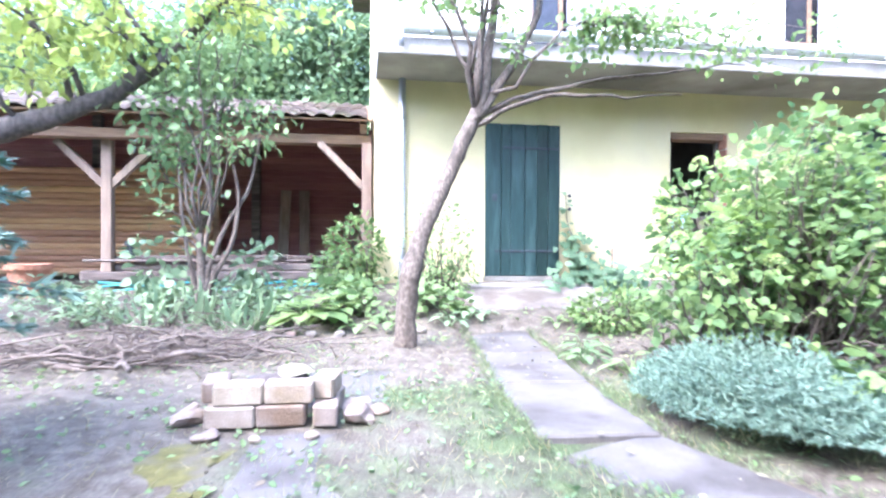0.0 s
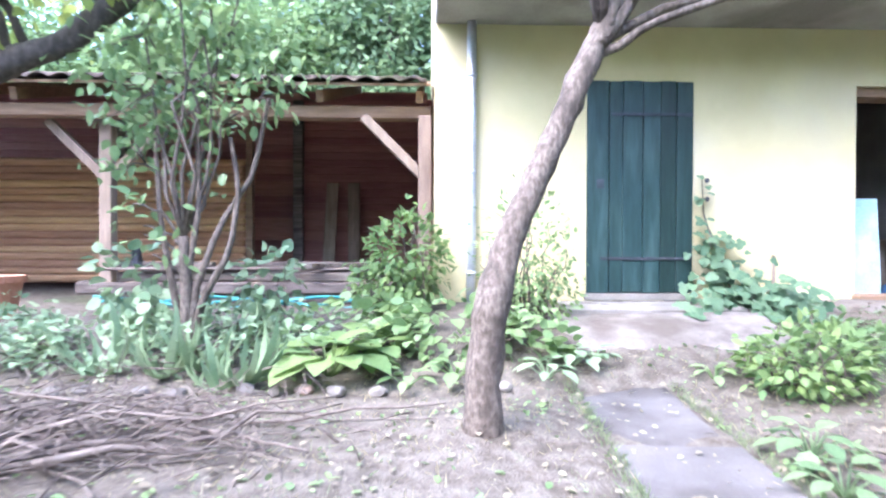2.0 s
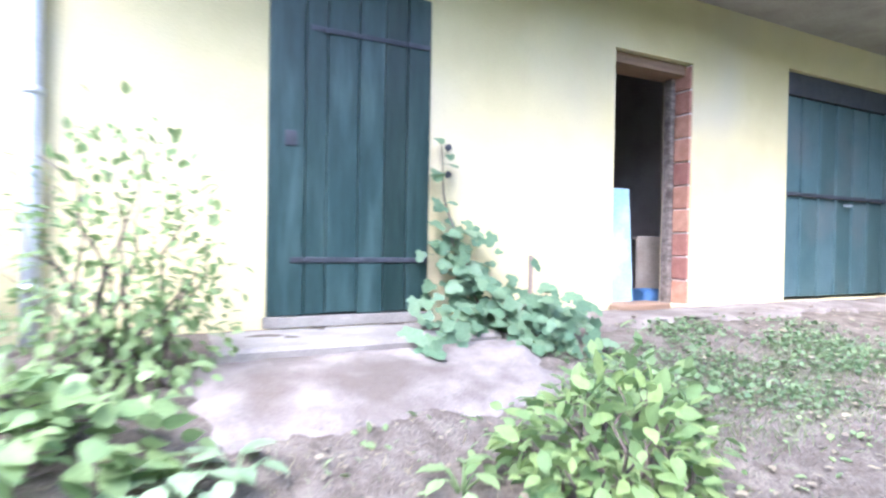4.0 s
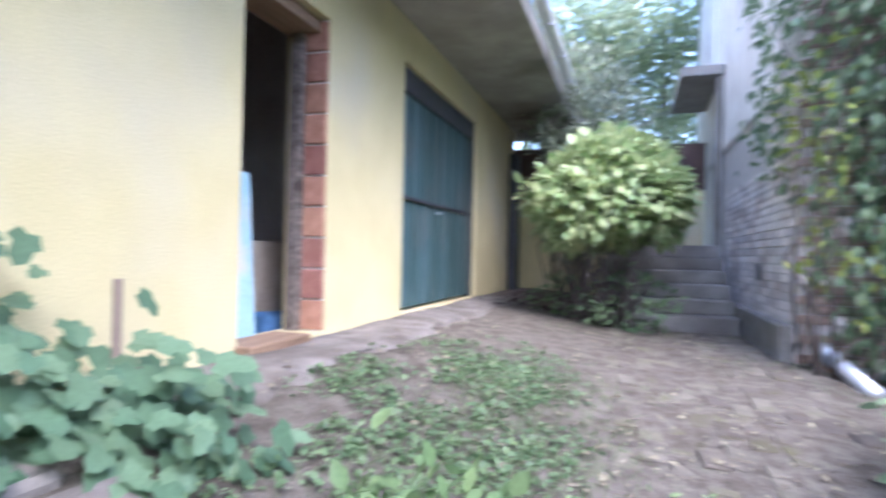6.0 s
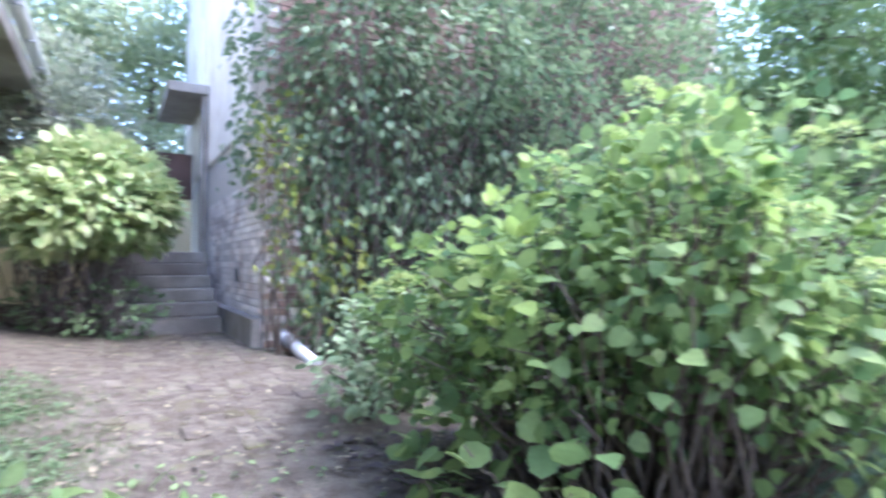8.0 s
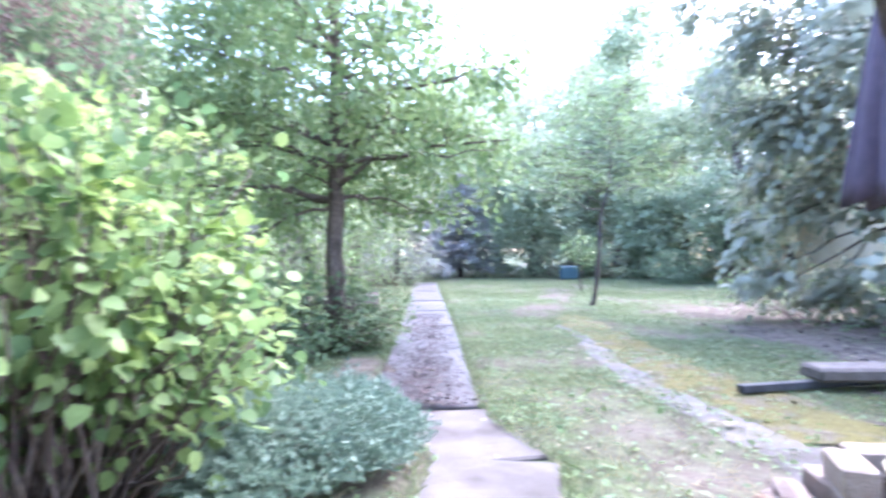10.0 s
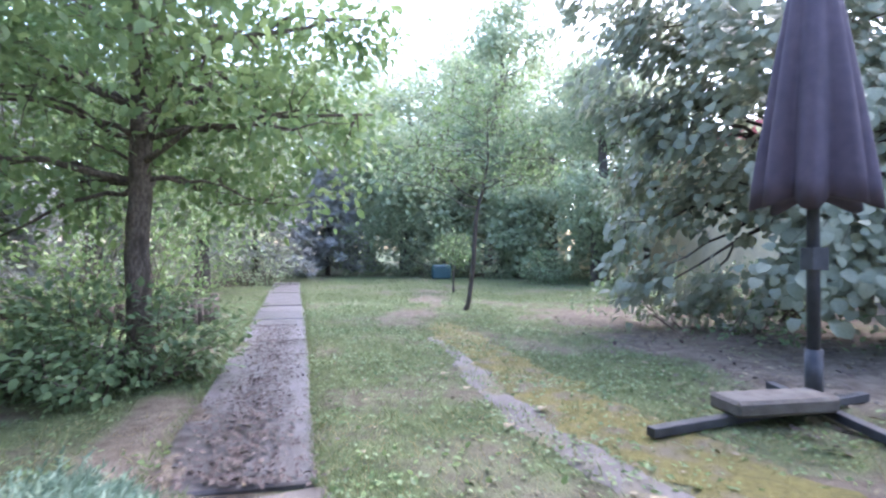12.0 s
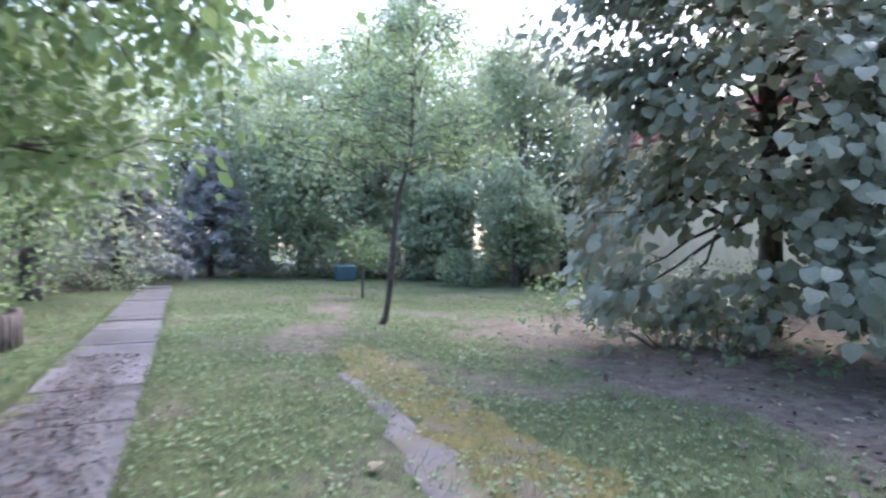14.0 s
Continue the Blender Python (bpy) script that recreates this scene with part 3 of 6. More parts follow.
for nm, b in (("wall_left", (0.5, 0.8, WY + 0.32, 13, 0.2, SLABZ)), ("wall_right", (11.3, 11.6, WY + 0.32, 13, 0.2, SLABZ)), ("wall_back", (0.8, 11.3, 12.7, 13, 0.2, SLABZ)),
              ("wall_left_upper", (0.5, 0.8, WY + 0.3, 13, SLABZ + 0.2, 6.4)), ("wall_right_upper", (11.3, 11.6, WY + 0.3, 13, SLABZ + 0.2, 6.4)), ("wall_back_upper", (0.8, 11.3, 12.7, 13, SLABZ + 0.2, 6.4))):
    tagged(block(nm, *b, YELLOW, bevel=0), "plain rendered outer wall of the house", "wall", kind="structure")
tagged(block("wall_room_back", 0.83, 11.27, 10.2, 10.3, 0.45, SLABZ - 0.002, DARKROOM, bevel=0), "dusty dark plaster wall inside the store room", "wall", kind="structure")
for x in (4.1, 6.2):
    tagged(block("wall_partition", x, x + 0.1, WY + 0.323, 10.197, 0.45, SLABZ - 0.002, DARKROOM, bevel=0), "dusty dark plaster wall inside the store room", "wall", kind="structure")
tagged(block("floor_store", 0.83, 11.27, WY + 0.323, 10.197, 0.3, 0.5, CONCRETE, bevel=0), "dusty concrete floor of the store room", "floor", kind="structure")
slab = tagged(block("canopy_slab", 0.5, 12.35, 6.38, 13.0, SLABZ, SLABZ + 0.2, SOFFIT, bevel=0.012), "stained grey concrete canopy slab over the house front", "canopy", kind="structure")
# main roof over the upper storey
bm = bmesh.new()
for p in (((0.1, 6.9, 6.4), (12.0, 6.9, 6.4), (12.0, 10.2, 8.2), (0.1, 10.2, 8.2)), ((0.1, 10.2, 8.2), (12.0, 10.2, 8.2), (12.0, 13.5, 6.4), (0.1, 13.5, 6.4)),
          ((0.1, 6.9, 6.4), (0.1, 13.5, 6.4), (12.0, 13.5, 6.4), (12.0, 6.9, 6.4)), ((0.1, 6.9, 6.4), (0.1, 10.2, 8.2), (0.1, 13.5, 6.4)), ((12, 6.9, 6.4), (12, 13.5, 6.4), (12, 10.2, 8.2))):
    bm.faces.new([bm.verts.new(q) for q in p])
bmesh.ops.remove_doubles(bm, verts=bm.verts, dist=0.001)
tagged(part("roof_house", bm, TILE), "brown tiled pitched roof of the house", "roof", kind="structure")

# upper windows
for n, w in enumerate((UPWIN, UPWIN2)):
    win = tagged(thing("window_%d" % (n + 1), "", "window", kind="structure", at=(w[0], WY + 0.12, w[2])), "dark upper window in a brown wooden frame", "window")
    dx, dz = w[1] - w[0], w[3] - w[2]
    for a in ((0, .07, 0, dz), (dx - .07, dx, 0, dz), (.07, dx - .07, 0, .07), (.07, dx - .07, dz - .07, dz), (dx / 2 - .03, dx / 2 + .03, .07, dz - .07)):
        block("window_frame", a[0], a[1], 0, .06, a[2], a[3], BEAM, win)
    for a in ((.07, dx / 2 - .03), (dx / 2 + .03, dx - .07)):
        block("pane", a[0], a[1], .025, .032, .07, dz - .07, GLASS_DARK, win, bevel=0)
    block("shutter", dx * .56, dx * 1.0, -.10, -.07, .02, dz - .02, material("grey_blind", (.20, .19, .22), (.27, .26, .29), 5, .8, .2), win, "grey slatted shutter")


# ---- house fittings ----
def plank_door():
    x0, x1, z0, z1 = GREEN
    d = thing("plank_door", "closed dark green painted plank door, scuffed near the bottom", "door", at=(x0, WY - 0.01, z0))
    w, h, n = x1 - x0, z1 - z0, 6
    ws = np.array([1.25, .75, 1.15, 1.0, .9, .95])
    e = np.concatenate([[0], np.cumsum(ws / ws.sum())]) * w
    for i in range(n):
        block("plank", e[i] + .003, e[i + 1] - .003, -.012 - .004 * (i % 2), .03, .03 + .006 * (i % 3), h - .008 * (i % 2), GREEN_PAINT, d, bevel=.004)
    block("backing", .01, w - .01, .032, .05, .03, h - .01, GREEN_PAINT, d)
    for z, x in ((h - .32, .23), (.36, .13)):
        s = block("strap_hinge", x, w - .005, -.024, -.0165, z - .016, z + .016, DARK_METAL, d, "flat iron strap hinge", .003)
        for k in range(4):
            bm = bmesh.new()
            bmesh.ops.create_uvsphere(bm, u_segments=6, v_segments=4, radius=.009, matrix=Matrix.Translation((x + .08 + k * .18, -.025, z)))
            part("rivet", bm, DARK_METAL, s)
    block("lock_plate", .09, .16, -.022, -.0165, h * .5, h * .5 + .09, DARK_METAL, d, "small rusty lock plate", .003)
    block("threshold", -.02, w + .02, -.02, .12, -.04, .025, CONCRETE, d)


def garage_door():
    x0, x1, z0, z1 = GARAGE
    d = thing("garage_door", "closed blue-green sheet metal garage door with vertical ribs", "door", at=(x0, WY + .08, z0))
    w, h = x1 - x0, z1 - z0
    for a in ((0, .05, 0, h), (w - .05, w, 0, h), (.05, w - .05, h - .22, h)):
        block("frame", a[0], a[1], -.03, .08, a[2], a[3], DARK_METAL, d, "dark steel door frame")
    n = 8
    for i in range(n):
        a, b = .055 + (w - .11) * i / n, .055 + (w - .11) * (i + 1) / n
        for z, zz in ((.03, h * .46), (h * .46 + .04, h - .225)):
            block("sheet_panel", a + .003, b - .003, .0, .02, z, zz, METAL_PAINT, d, bevel=.004)
        block("rib", b - .02, b + .02, -.018, -.001, .03, h - .225, METAL_PAINT, d, bevel=.004) if i < n - 1 else None
    block("cross_rail", .055, w - .055, -.03, -.019, h * .46, h * .46 + .04, DARK_METAL, d)
    block("handle", w * .5 - .2, w * .5 - .06, -.05, -.031, h * .46 - .07, h * .46 - .045, ZINC, d, "bare metal handle")


plank_door()
garage_door()

# the open doorway: bare clay blocks down one reveal, board, cloth, timber sill
reveal = tagged(thing("door_reveal", "", "door jamb", kind="structure", at=(DARKDOOR[1], WY, DARKDOOR[2])), "bare red hollow clay blocks lining an open doorway", "door jamb")
clay = None
for k in range(10):
    z = .012 + k * .203
    if clay is None:
        ob = block("clay_block", -.028, -.002, .004, .165, 0, .19, RED_BLOCK, reveal, bevel=.006)
        clay = ob.data
        ob.location = (0, 0, z)
    else:
        ob = put("clay_block", clay, reveal)
        ob.location = (rng.normal() * .002, 0, z)
block("mortar", -.014, -.001, .01, .16, 0, 2.04, MORTAR, reveal, bevel=0)
block("jamb_post", -.06, -.001, .17, .26, 0, 2.04, GREYWOOD, reveal, "grey wooden door jamb")
tagged(block("door_lintel", DARKDOOR[0], DARKDOOR[1], WY + .06, WY + .31, DARKDOOR[3] - .09, DARKDOOR[3] - .002, BEAM, bevel=.004), "brown wooden lintel under the doorway head", "trim", kind="structure")
sill = tagged(block("door_sill", DARKDOOR[0] - .02, DARKDOOR[0] + .55, WY - .10, WY + .16, .5, .565, BEAM, bevel=.008), "worn wooden board lying in the doorway as a sill", "sill", kind="structure")
tagged(block("leaning_board", 4.60, 5.02, 0, .02, 0, 1.02, PANEL_BLUE, m=pose(0, WY + .22, .5, -4, 0, 0)), "pale blue board leaning inside the dark doorway", "board")
crate = thing("cardboard_box", "large flattened cardboard box standing in the store room", "box", at=(5.42, 7.98, .5))
block("box_front", 0, .70, 0, .02, 0, .62, CARD, crate, bevel=.006)
block("box_flap", 0, .70, .01, .28, .60, .615, CARD, crate, bevel=.004)
block("box_back", 0, .70, .28, .30, 0, .60, CARD, crate, bevel=.006)
bm = bmesh.new()
bbox(bm, 5.30, 6.1, 7.76, 7.96, .5, .68)
bmesh.ops.subdivide_edges(bm, edges=bm.edges, cuts=5, use_grid_fill=True)
for v in bm.verts:
    if v.co.z > .51:
        v.co.z -= .09 * (1 + noise.noise(v.co * 5)) * .8
        v.co += Vector((noise.noise(v.co * 9) * .03, noise.noise(v.co * 8 + Vector((3, 0, 0))) * .03, 0))
tagged(part("blue_cloth", bm, BLUE, shade=True), "crumpled blue cloth on the store room floor", "cloth")

# wall vents
for z in (1.66, 1.48):
    v = thing("wall_vent", "small round dark pipe hole in the yellow wall", "vent", "vents", at=(3.11, WY, z))
    bm = bmesh.new()
    bmesh.ops.create_cone(bm, cap_ends=True, segments=14, radius1=.028, radius2=.022, depth=.03, matrix=Matrix.Rotation(radians(90), 4, 'X'))
    part("pipe_end", bm, DARK_METAL, v)

# gutter and downpipe
gut = thing("gutter", "white half-round metal gutter along the slab edge", "gutter", at=(0.78, 6.33, SLABZ + .24))
tb = Tubes()
bm = bmesh.new()
ang = np.linspace(math.pi, 2 * math.pi, 9)
rows_ = [[bm.verts.new((xx, r * math.cos(a), r * math.sin(a) + .06)) for a, r in [(q, .075) for q in ang] + [(q, .068) for q in ang[::-1]]] for xx in (0, 11.5)]
for j in range(18):
    bm.faces.new((rows_[0][j], rows_[0][(j + 1) % 18], rows_[1][(j + 1) % 18], rows_[1][j]))
bm.faces.new(rows_[0])
bm.faces.new(rows_[1][::-1])
part("channel", bm, WHITE_METAL, gut)
for k in range(12):
    block("bracket", .3 + k * .95, .325 + k * .95, -.082, .05, -.03, -.015, ZINC, gut, bevel=.002)
block("fascia_strip", 0, 11.5, .012, .045, -.03, .055, WHITE_METAL, gut)
dp = thing("downpipe", "pale zinc rainwater downpipe fixed to the wall", "downpipe", at=(.84, WY - .06, .2))
tb.add([(0, 0, .0), (0, 0, 1.0), (0, 0, 2.0), (0, 0, SLABZ - .2)], [.045] * 4, 12)
put("pipe", tb.mesh("pipe", ZINC), dp)
for z in (.55, 1.5, 2.4):
    t2 = Tubes()
    t2.add([(0, 0, z), (0, 0, z + .04)], [.051, .051], 12)
    put("pipe_clip", t2.mesh("pipe_clip", ZINC), dp)
t2 = Tubes()
t2.add([(0, -.95, SLABZ - .2), (0, -.95, SLABZ + .0)], [.035, .035], 10)
o = put("outlet_stub", t2.mesh("outlet_stub", ZINC), gut)
o.location = (-0.03 - .0, .88 + .03, -SLABZ + .02)

# porch step, apron and cracked concrete
tagged(block("porch_step", 1.62, 3.2, 6.82, WY - .002, .22, .505, CONCRETE, bevel=.02), "worn concrete step below the green door", "step", kind="structure")


def sheet(name, x0, x1, y0, y1, lift, mat, label, category, ragged=.12, step=.12, thick=.05):
    """A thin ragged sheet that follows the ground."""
    nx, ny = int((x1 - x0) / step) + 2, int((y1 - y0) / step) + 2
    gx, gy = np.meshgrid(np.linspace(x0, x1, nx), np.linspace(y0, y1, ny))
    u, w = np.meshgrid(np.linspace(-1, 1, nx), np.linspace(-1, 1, ny))
    gx = gx + ragged * (wob(gx, gy, 3.1, 5) + .5 * wob(gx, gy, 13, 2)) * np.abs(u) ** 3
    gy = gy + ragged * (wob(gx, gy, 2.7, 8) + .5 * wob(gx, gy, 14, 4)) * np.abs(w) ** 3 * (w < 0)
    edge = np.maximum(np.abs(u), np.abs(w))
    z = height(gx, gy) + lift - (edge > .999) * thick + .004 * wob(gx, gy, 7)
    v = np.stack([gx, gy, z], -1).reshape(-1, 3)
    i, j = np.meshgrid(np.arange(nx - 1), np.arange(ny - 1))
    a = (j * nx + i).ravel()
    loops = np.stack([a, a + 1, a + nx + 1, a + nx], 1).ravel()
    return tagged(put(name, raw_mesh(name, v, loops, np.arange(len(a)) * 4, mat, True)), label, category, kind="structure")


APRON = material("dusty_concrete", (.125, .108, .093), (.225, .202, .182), 6, .95, .8, 80, c3=(.105, .088, .072), blotch=2.4)
sheet("pavement_apron", 3.3, 9.6, 6.82, WY - .003, .024, APRON, "dusty cracked concrete apron along the house wall", "pavement", .16, .06, .045)
sheet("porch_slab", 1.45, 3.25, 6.2, 6.818, .026, APRON, "cracked pale concrete slab before the door step", "slab", .18, .06, .045)
sheet("moss_patch", -.56, -.17, 1.5, 2.78, .003, MOSS, "yellow-green moss patch beside the fire place", "moss", .22, .05, .006)
sheet("concrete_patch", -.16, .2, 2.2, 2.84, .006, SLAB, "worn pale concrete slab in front of the fire place", "slab", .08, .05, .005)
sheet("concrete_patch_back", -.35, .55, 3.25, 4.05, .006, SLAB, "worn grey concrete slab behind the fire place", "slab", .14, .07, .005)

# the curb strip and moss along it
def strip(name, line, lift, mat, label, category, ragged, step=.06):
    """A ragged strip along y that follows the ground. line: rows of y, left x, right x."""
    q = np.array(line)[::-1]
    ys = np.arange(q[0, 0], q[-1, 0], step)
    nx = 9
    u = np.linspace(0, 1, nx)[None]
    lo, hi = np.interp(ys, q[:, 0], q[:, 1]), np.interp(ys, q[:, 0], q[:, 2])
    lo = lo + ragged * wob(ys, ys * .3, 5.0, 2) + ragged * .5 * wob(ys, ys, 13.0, 1)
    hi = hi + ragged * wob(ys, ys * .4, 6.0, 7) + ragged * .5 * wob(ys, ys, 15.0, 3)
    gx = lo[:, None] * (1 - u) + hi[:, None] * u
    gy = np.repeat(ys[:, None], nx, 1)
    z = height(gx, gy) + lift - .007 * ((u < .01) | (u > .99)) + .004 * wob(gx, gy, 9)
    v = np.stack([gx, gy, z], -1).reshape(-1, 3)
    i, j = np.meshgrid(np.arange(nx - 1), np.arange(len(ys) - 1))
    a = (j * nx + i).ravel()
    loops = np.stack([a, a + 1, a + nx + 1, a + nx], 1).ravel()
    return tagged(put(name, raw_mesh(name, v, loops, np.arange(len(a)) * 4, mat, True)), label, category, kind="structure")


STRIPMAT = material("silted_slab", (.085, .078, .080), (.135, .125, .125), 5, .75, .5, 100, c3=(.10, .092, .05), blotch=3)
strip("pavement_strip", [(2.3, -.16, .2), (2.0, -.06, .27), (1.26, .18, .46), (.6, .26, .58), (.05, .46, .66), (-.6, .38, .72), (-1.2, .56, .72), (-2.0, .66, .80), (-2.7, .76, .88)], .009, STRIPMAT, "damp broken strip of grey concrete in the lawn", "pavement", .035)
strip("moss_strip", [(2.2, -.8, -.2), (1.2, -.55, .28), (.2, -.25, .45), (-.8, -.05, .5), (-1.8, .1, .68), (-3.0, .3, .85), (-3.9, .45, .8)], .010, MOSS, "olive moss over old paving in the lawn", "moss", .12)


# ---- garden path of slabs ----
def garden_path():
    pth = tagged(thing("garden_path", "", "path", kind="structure"), "damp grey concrete slab path strewn with dark leaves", "path")
    y = 5.72
    k = 0
    while y > -13.5:
        ln = .98 + .1 * rng.random()
        x0, x1 = float(path_x(y)), float(path_x(y - ln))
        ang = math.degrees(math.atan2(x1 - x0, ln))
        cx, cy = (x0 + x1) / 2 + (.12 if y < 1.6 else 0), y - ln / 2
        bm = bmesh.new()
        hw = (.385 if y < 1.6 else .31) + rng.normal() * .008
        bbox(bm, -hw, hw, -ln / 2 + .008, ln / 2 - .008, -.06, 0, .012)
        tilt_x, tilt_y = rng.normal() * .5, rng.normal() * .4
        zc = float(height(cx, cy)) + (.003 if y < 2.2 else -.007) + .004 * rng.random()
        slope = math.degrees(math.atan2(float(height(cx, cy + .4)) - float(height(cx, cy - .4)), .8))
        ob = part("slab", bm, WETSLAB if y < 2.2 else SLAB, pth)
        ob.matrix_basis = pose(cx, cy, zc, slope + tilt_x, tilt_y, ang)
        y -= ln
        k += 1


garden_path()

# ---- brick annexe at the end of the yard ----
AX, AY = 7.1, 4.3
an = tagged(thing("annexe", "", "building", kind="structure", at=(AX, AY, 0)), "old brick outbuilding, whitewashed on the yard side, ivy on the gable", "building")
block("wall_core", .02, 7, -7.0, -.02, 0, 6.6, MORTAR, an, bevel=0)
block("plaster_upper", .8, 6.98, -.02, .012, 2.55, 6.6, WHITE_WALL, an, "flaking pale plaster", 0)
bm = bmesh.new()
bbox(bm, 0, .24, 0, .02, 0, .065, .004)
whole = part("brick", bm, WHITEBRICK)
wd = whole.data
bpy.data.objects.remove(whole)
bm = bmesh.new()
bbox(bm, 0, .02, -.24, 0, 0, .065, .004)
g0 = part("brick", bm, REDBRICK)
gd = g0.data
bpy.data.objects.remove(g0)
gw = gd.copy()
gw.materials.clear()
gw.materials.append(WHITEBRICK)
for r in range(33):
    z = .13 + r * .075
    for k in range(14):
        x = k * .25 + (.125 if r % 2 else 0)
        if r > 23 and k > 3:
            continue
        ob = put("brick", wd, an)
        ob.location = (x + .004, -.02 + rng.normal() * .0015, z)
rest = bmesh.new()
for r in range(86):
    z = .13 + r * .075
    for k in range(27):
        yb = -.004 - k * .25 - (.125 if r % 2 else 0)
        if r < 32 and k < 3:
            ob = put("brick", gw if (k * 7 + r * 3) % 5 == 0 else gd, an)
            ob.location = (0, yb, z)
            continue
        bbox(rest, 0, .02, yb - .24, yb, z, z + .065)
bw = part("brickwork", rest, REDBRICK, an)
tagged(bw, kind="stuff")
block("roof_edge", -.35, 7.2, -7.2, .3, 6.6, 6.75, TILE, an)
block("parapet_foot", .05, 3.4, 0, .1, .2, .55, CONCRETE, an, "rough concrete plinth")
# vent hole
block("vent_hole", 1.25, 1.45, -.005, .004, .86, 1.02, DARK_METAL, an, "dark square vent in the brickwork", .002)
# balcony slab and post over the stairs
bal = tagged(thing("balcony", "", "balcony", kind="structure", at=(10.75, AY, 3.5)), "small concrete balcony slab on a dark post", "balcony")
block("balcony_slab", 0, 2.2, .02, .58, .12, .26, SOFFIT, bal, bevel=.01)
block("post", .04, .13, .02, .11, -3.2, .098, CONCRETE, bal)
block("rail", 0.1, .14, .1, .14, .322, 1.3, WHITE_METAL, bal)
# stairs
st = tagged(thing("stairs", "", "stairs", kind="structure", at=(8.55, AY, .3)), "worn concrete steps climbing beside the brick wall", "stairs")
for k in range(6):
    block("step", k * .29, 2.6, .13, 1.5, -.2 if k == 0 else k * .155 - .0, (k + 1) * .155, CONCRETE, st, bevel=.012)
tagged(block("wall_landing", 12.0, 12.2, AY + .1, WY + .6, .3, 2.15, YELLOW, bevel=0), "pale yellow rendered wall behind the steps", "wall", kind="structure")
tagged(block("beam_landing", 11.95, 12.25, AY + .1, WY + .6, 2.152, 2.9, BROWN_WALL, bevel=.01), "dark red-brown boarded parapet over the wall", "trim", kind="structure")
# the dark metal colour stands in for the shade on this corner pier
tagged(block("corner_pier", 11.2, 11.5, WY - .14, WY - .003, .4, 2.7, DARK_METAL, bevel=.01), "pier at the house corner, its shade painted in as a dark colour", "pier", kind="structure")

# brick paving
pav = tagged(thing("brick_paving", "", "paving", kind="structure"), "sunken mossy brick paving with fallen leaves", "paving")
bm = bmesh.new()
bbox(bm, -.12, .12, -.057, .057, -.05, 0, .008)
pv = part("paver", bm, PAVER)
pvd = pv.data
bpy.data.objects.remove(pv)
for r in range(11):
    for k in range(18):
        x, y = 4.35 + k * .25 + (.125 if r % 2 else 0), 4.42 + r * .122
        if wob(x, y, 1.7, 9) > .8 or (x < 5 and y < 4.7):
            continue
        ob = put("paver", pvd, pav)
        ob.matrix_basis = pose(x, y, float(height(x, y)) + .001 + .0035 * rng.normal(), 3 + rng.normal() * 1.2, rng.normal() * 1.2 - 2, rng.normal() * 3)

# a pale pipe lying at the brick corner
lp = thing("drain_pipe", "pale grey plastic drain pipe sloping to the ground", "pipe", at=(6.95, 4.25, .20))
t2 = Tubes()
t2.add([(.06, -.1, .21), (-.12, -.15, .14), (-.5, -.25, .0)], [.06, .06, .06], 12)
put("pipe", t2.mesh("pipe", ZINC), lp)
t2 = Tubes()
t2.add([(.04, -.106, .20), (-.04, -.13, .17)], [.07, .07], 12)
put("collar", t2.mesh("collar", ZINC), lp)

# ---- open shed ----
SX0, SX1 = -8.6, .47
shed = tagged(thing("shed", "", "shed", kind="structure"), "long open timber shed with a mossy tiled lean-to roof", "shed")
for x, y in ((-3.18, 8.55), (-7.4, 8.55), (.40, 8.2)):
    g0 = float(height(x, y)) - .03
    block("post", x - .07, x + .07, y - .07, y + .07, g0, 2.42, TIMBER, shed, bevel=.01)
    for sg in ((-1, 1) if x < 0 else (-1,)):
        block("brace", -.05, .05, -.045, .045, -.47, .47, TIMBER, shed, bevel=.006, m=Matrix.Translation((x + sg * .33, y, 2.08)) @ Matrix.Rotation(radians(45 * sg), 4, 'Y'))
block("front_beam", SX0, SX1, 8.3, 8.48, 2.42, 2.56, BEAM, shed, "long brown timber beam", .01)
for k in range(9):
    x = SX0 + .3 + k * 1.08
    block("rafter", -.04, .04, -.02, 3.7, -.13, 0, BEAM, shed, bevel=.004, m=Matrix.Translation((x, 8.2, 2.70)) @ Matrix.Rotation(radians(16), 4, 'X'))
for x in (-1.72, -4.6):
    block("back_post", x - .08, x + .08, 11.5, 11.64, .3, 3.4, GREYWOOD, shed, bevel=.01)
bm = bmesh.new()
bbox(bm, SX0, .42, 11.80, 11.84, .3, 3.62)
part("back_sheathing", bm, RED_BOARD, shed)
for k in range(26):
    z = .34 + k * .125
    for a, b in ((SX0, -4.62), (-4.6, -1.72), (-1.7, .40)):
        block("board", a, b, 11.77 + .008 * rng.random(), 11.8, z, z + .118, RED_BOARD, shed, bevel=.006)
# orange log siding on the nearer partition
for k in range(17):
    z = .45 + k * .108
    tbo = block("log_board", -8.2, -2.28, 10.55, 10.62, z, z + .102, ORANGE_BOARD, shed, bevel=.03)
block("partition_post", -2.27, -2.17, 10.54, 10.66, .35, 3.2, BEAM, shed)
for sgn, x in ((0, SX0 - .1), (1, .42)):
    block("side_wall", x, x + .06, 8.6, 11.75, .3, 2.7, RED_BOARD, shed)
tagged(block("floor_shed", SX0, .40, 8.5, 11.76, .1, .31, CONCRETE, bevel=0), "dusty ground under the shed roof", "floor", kind="structure")
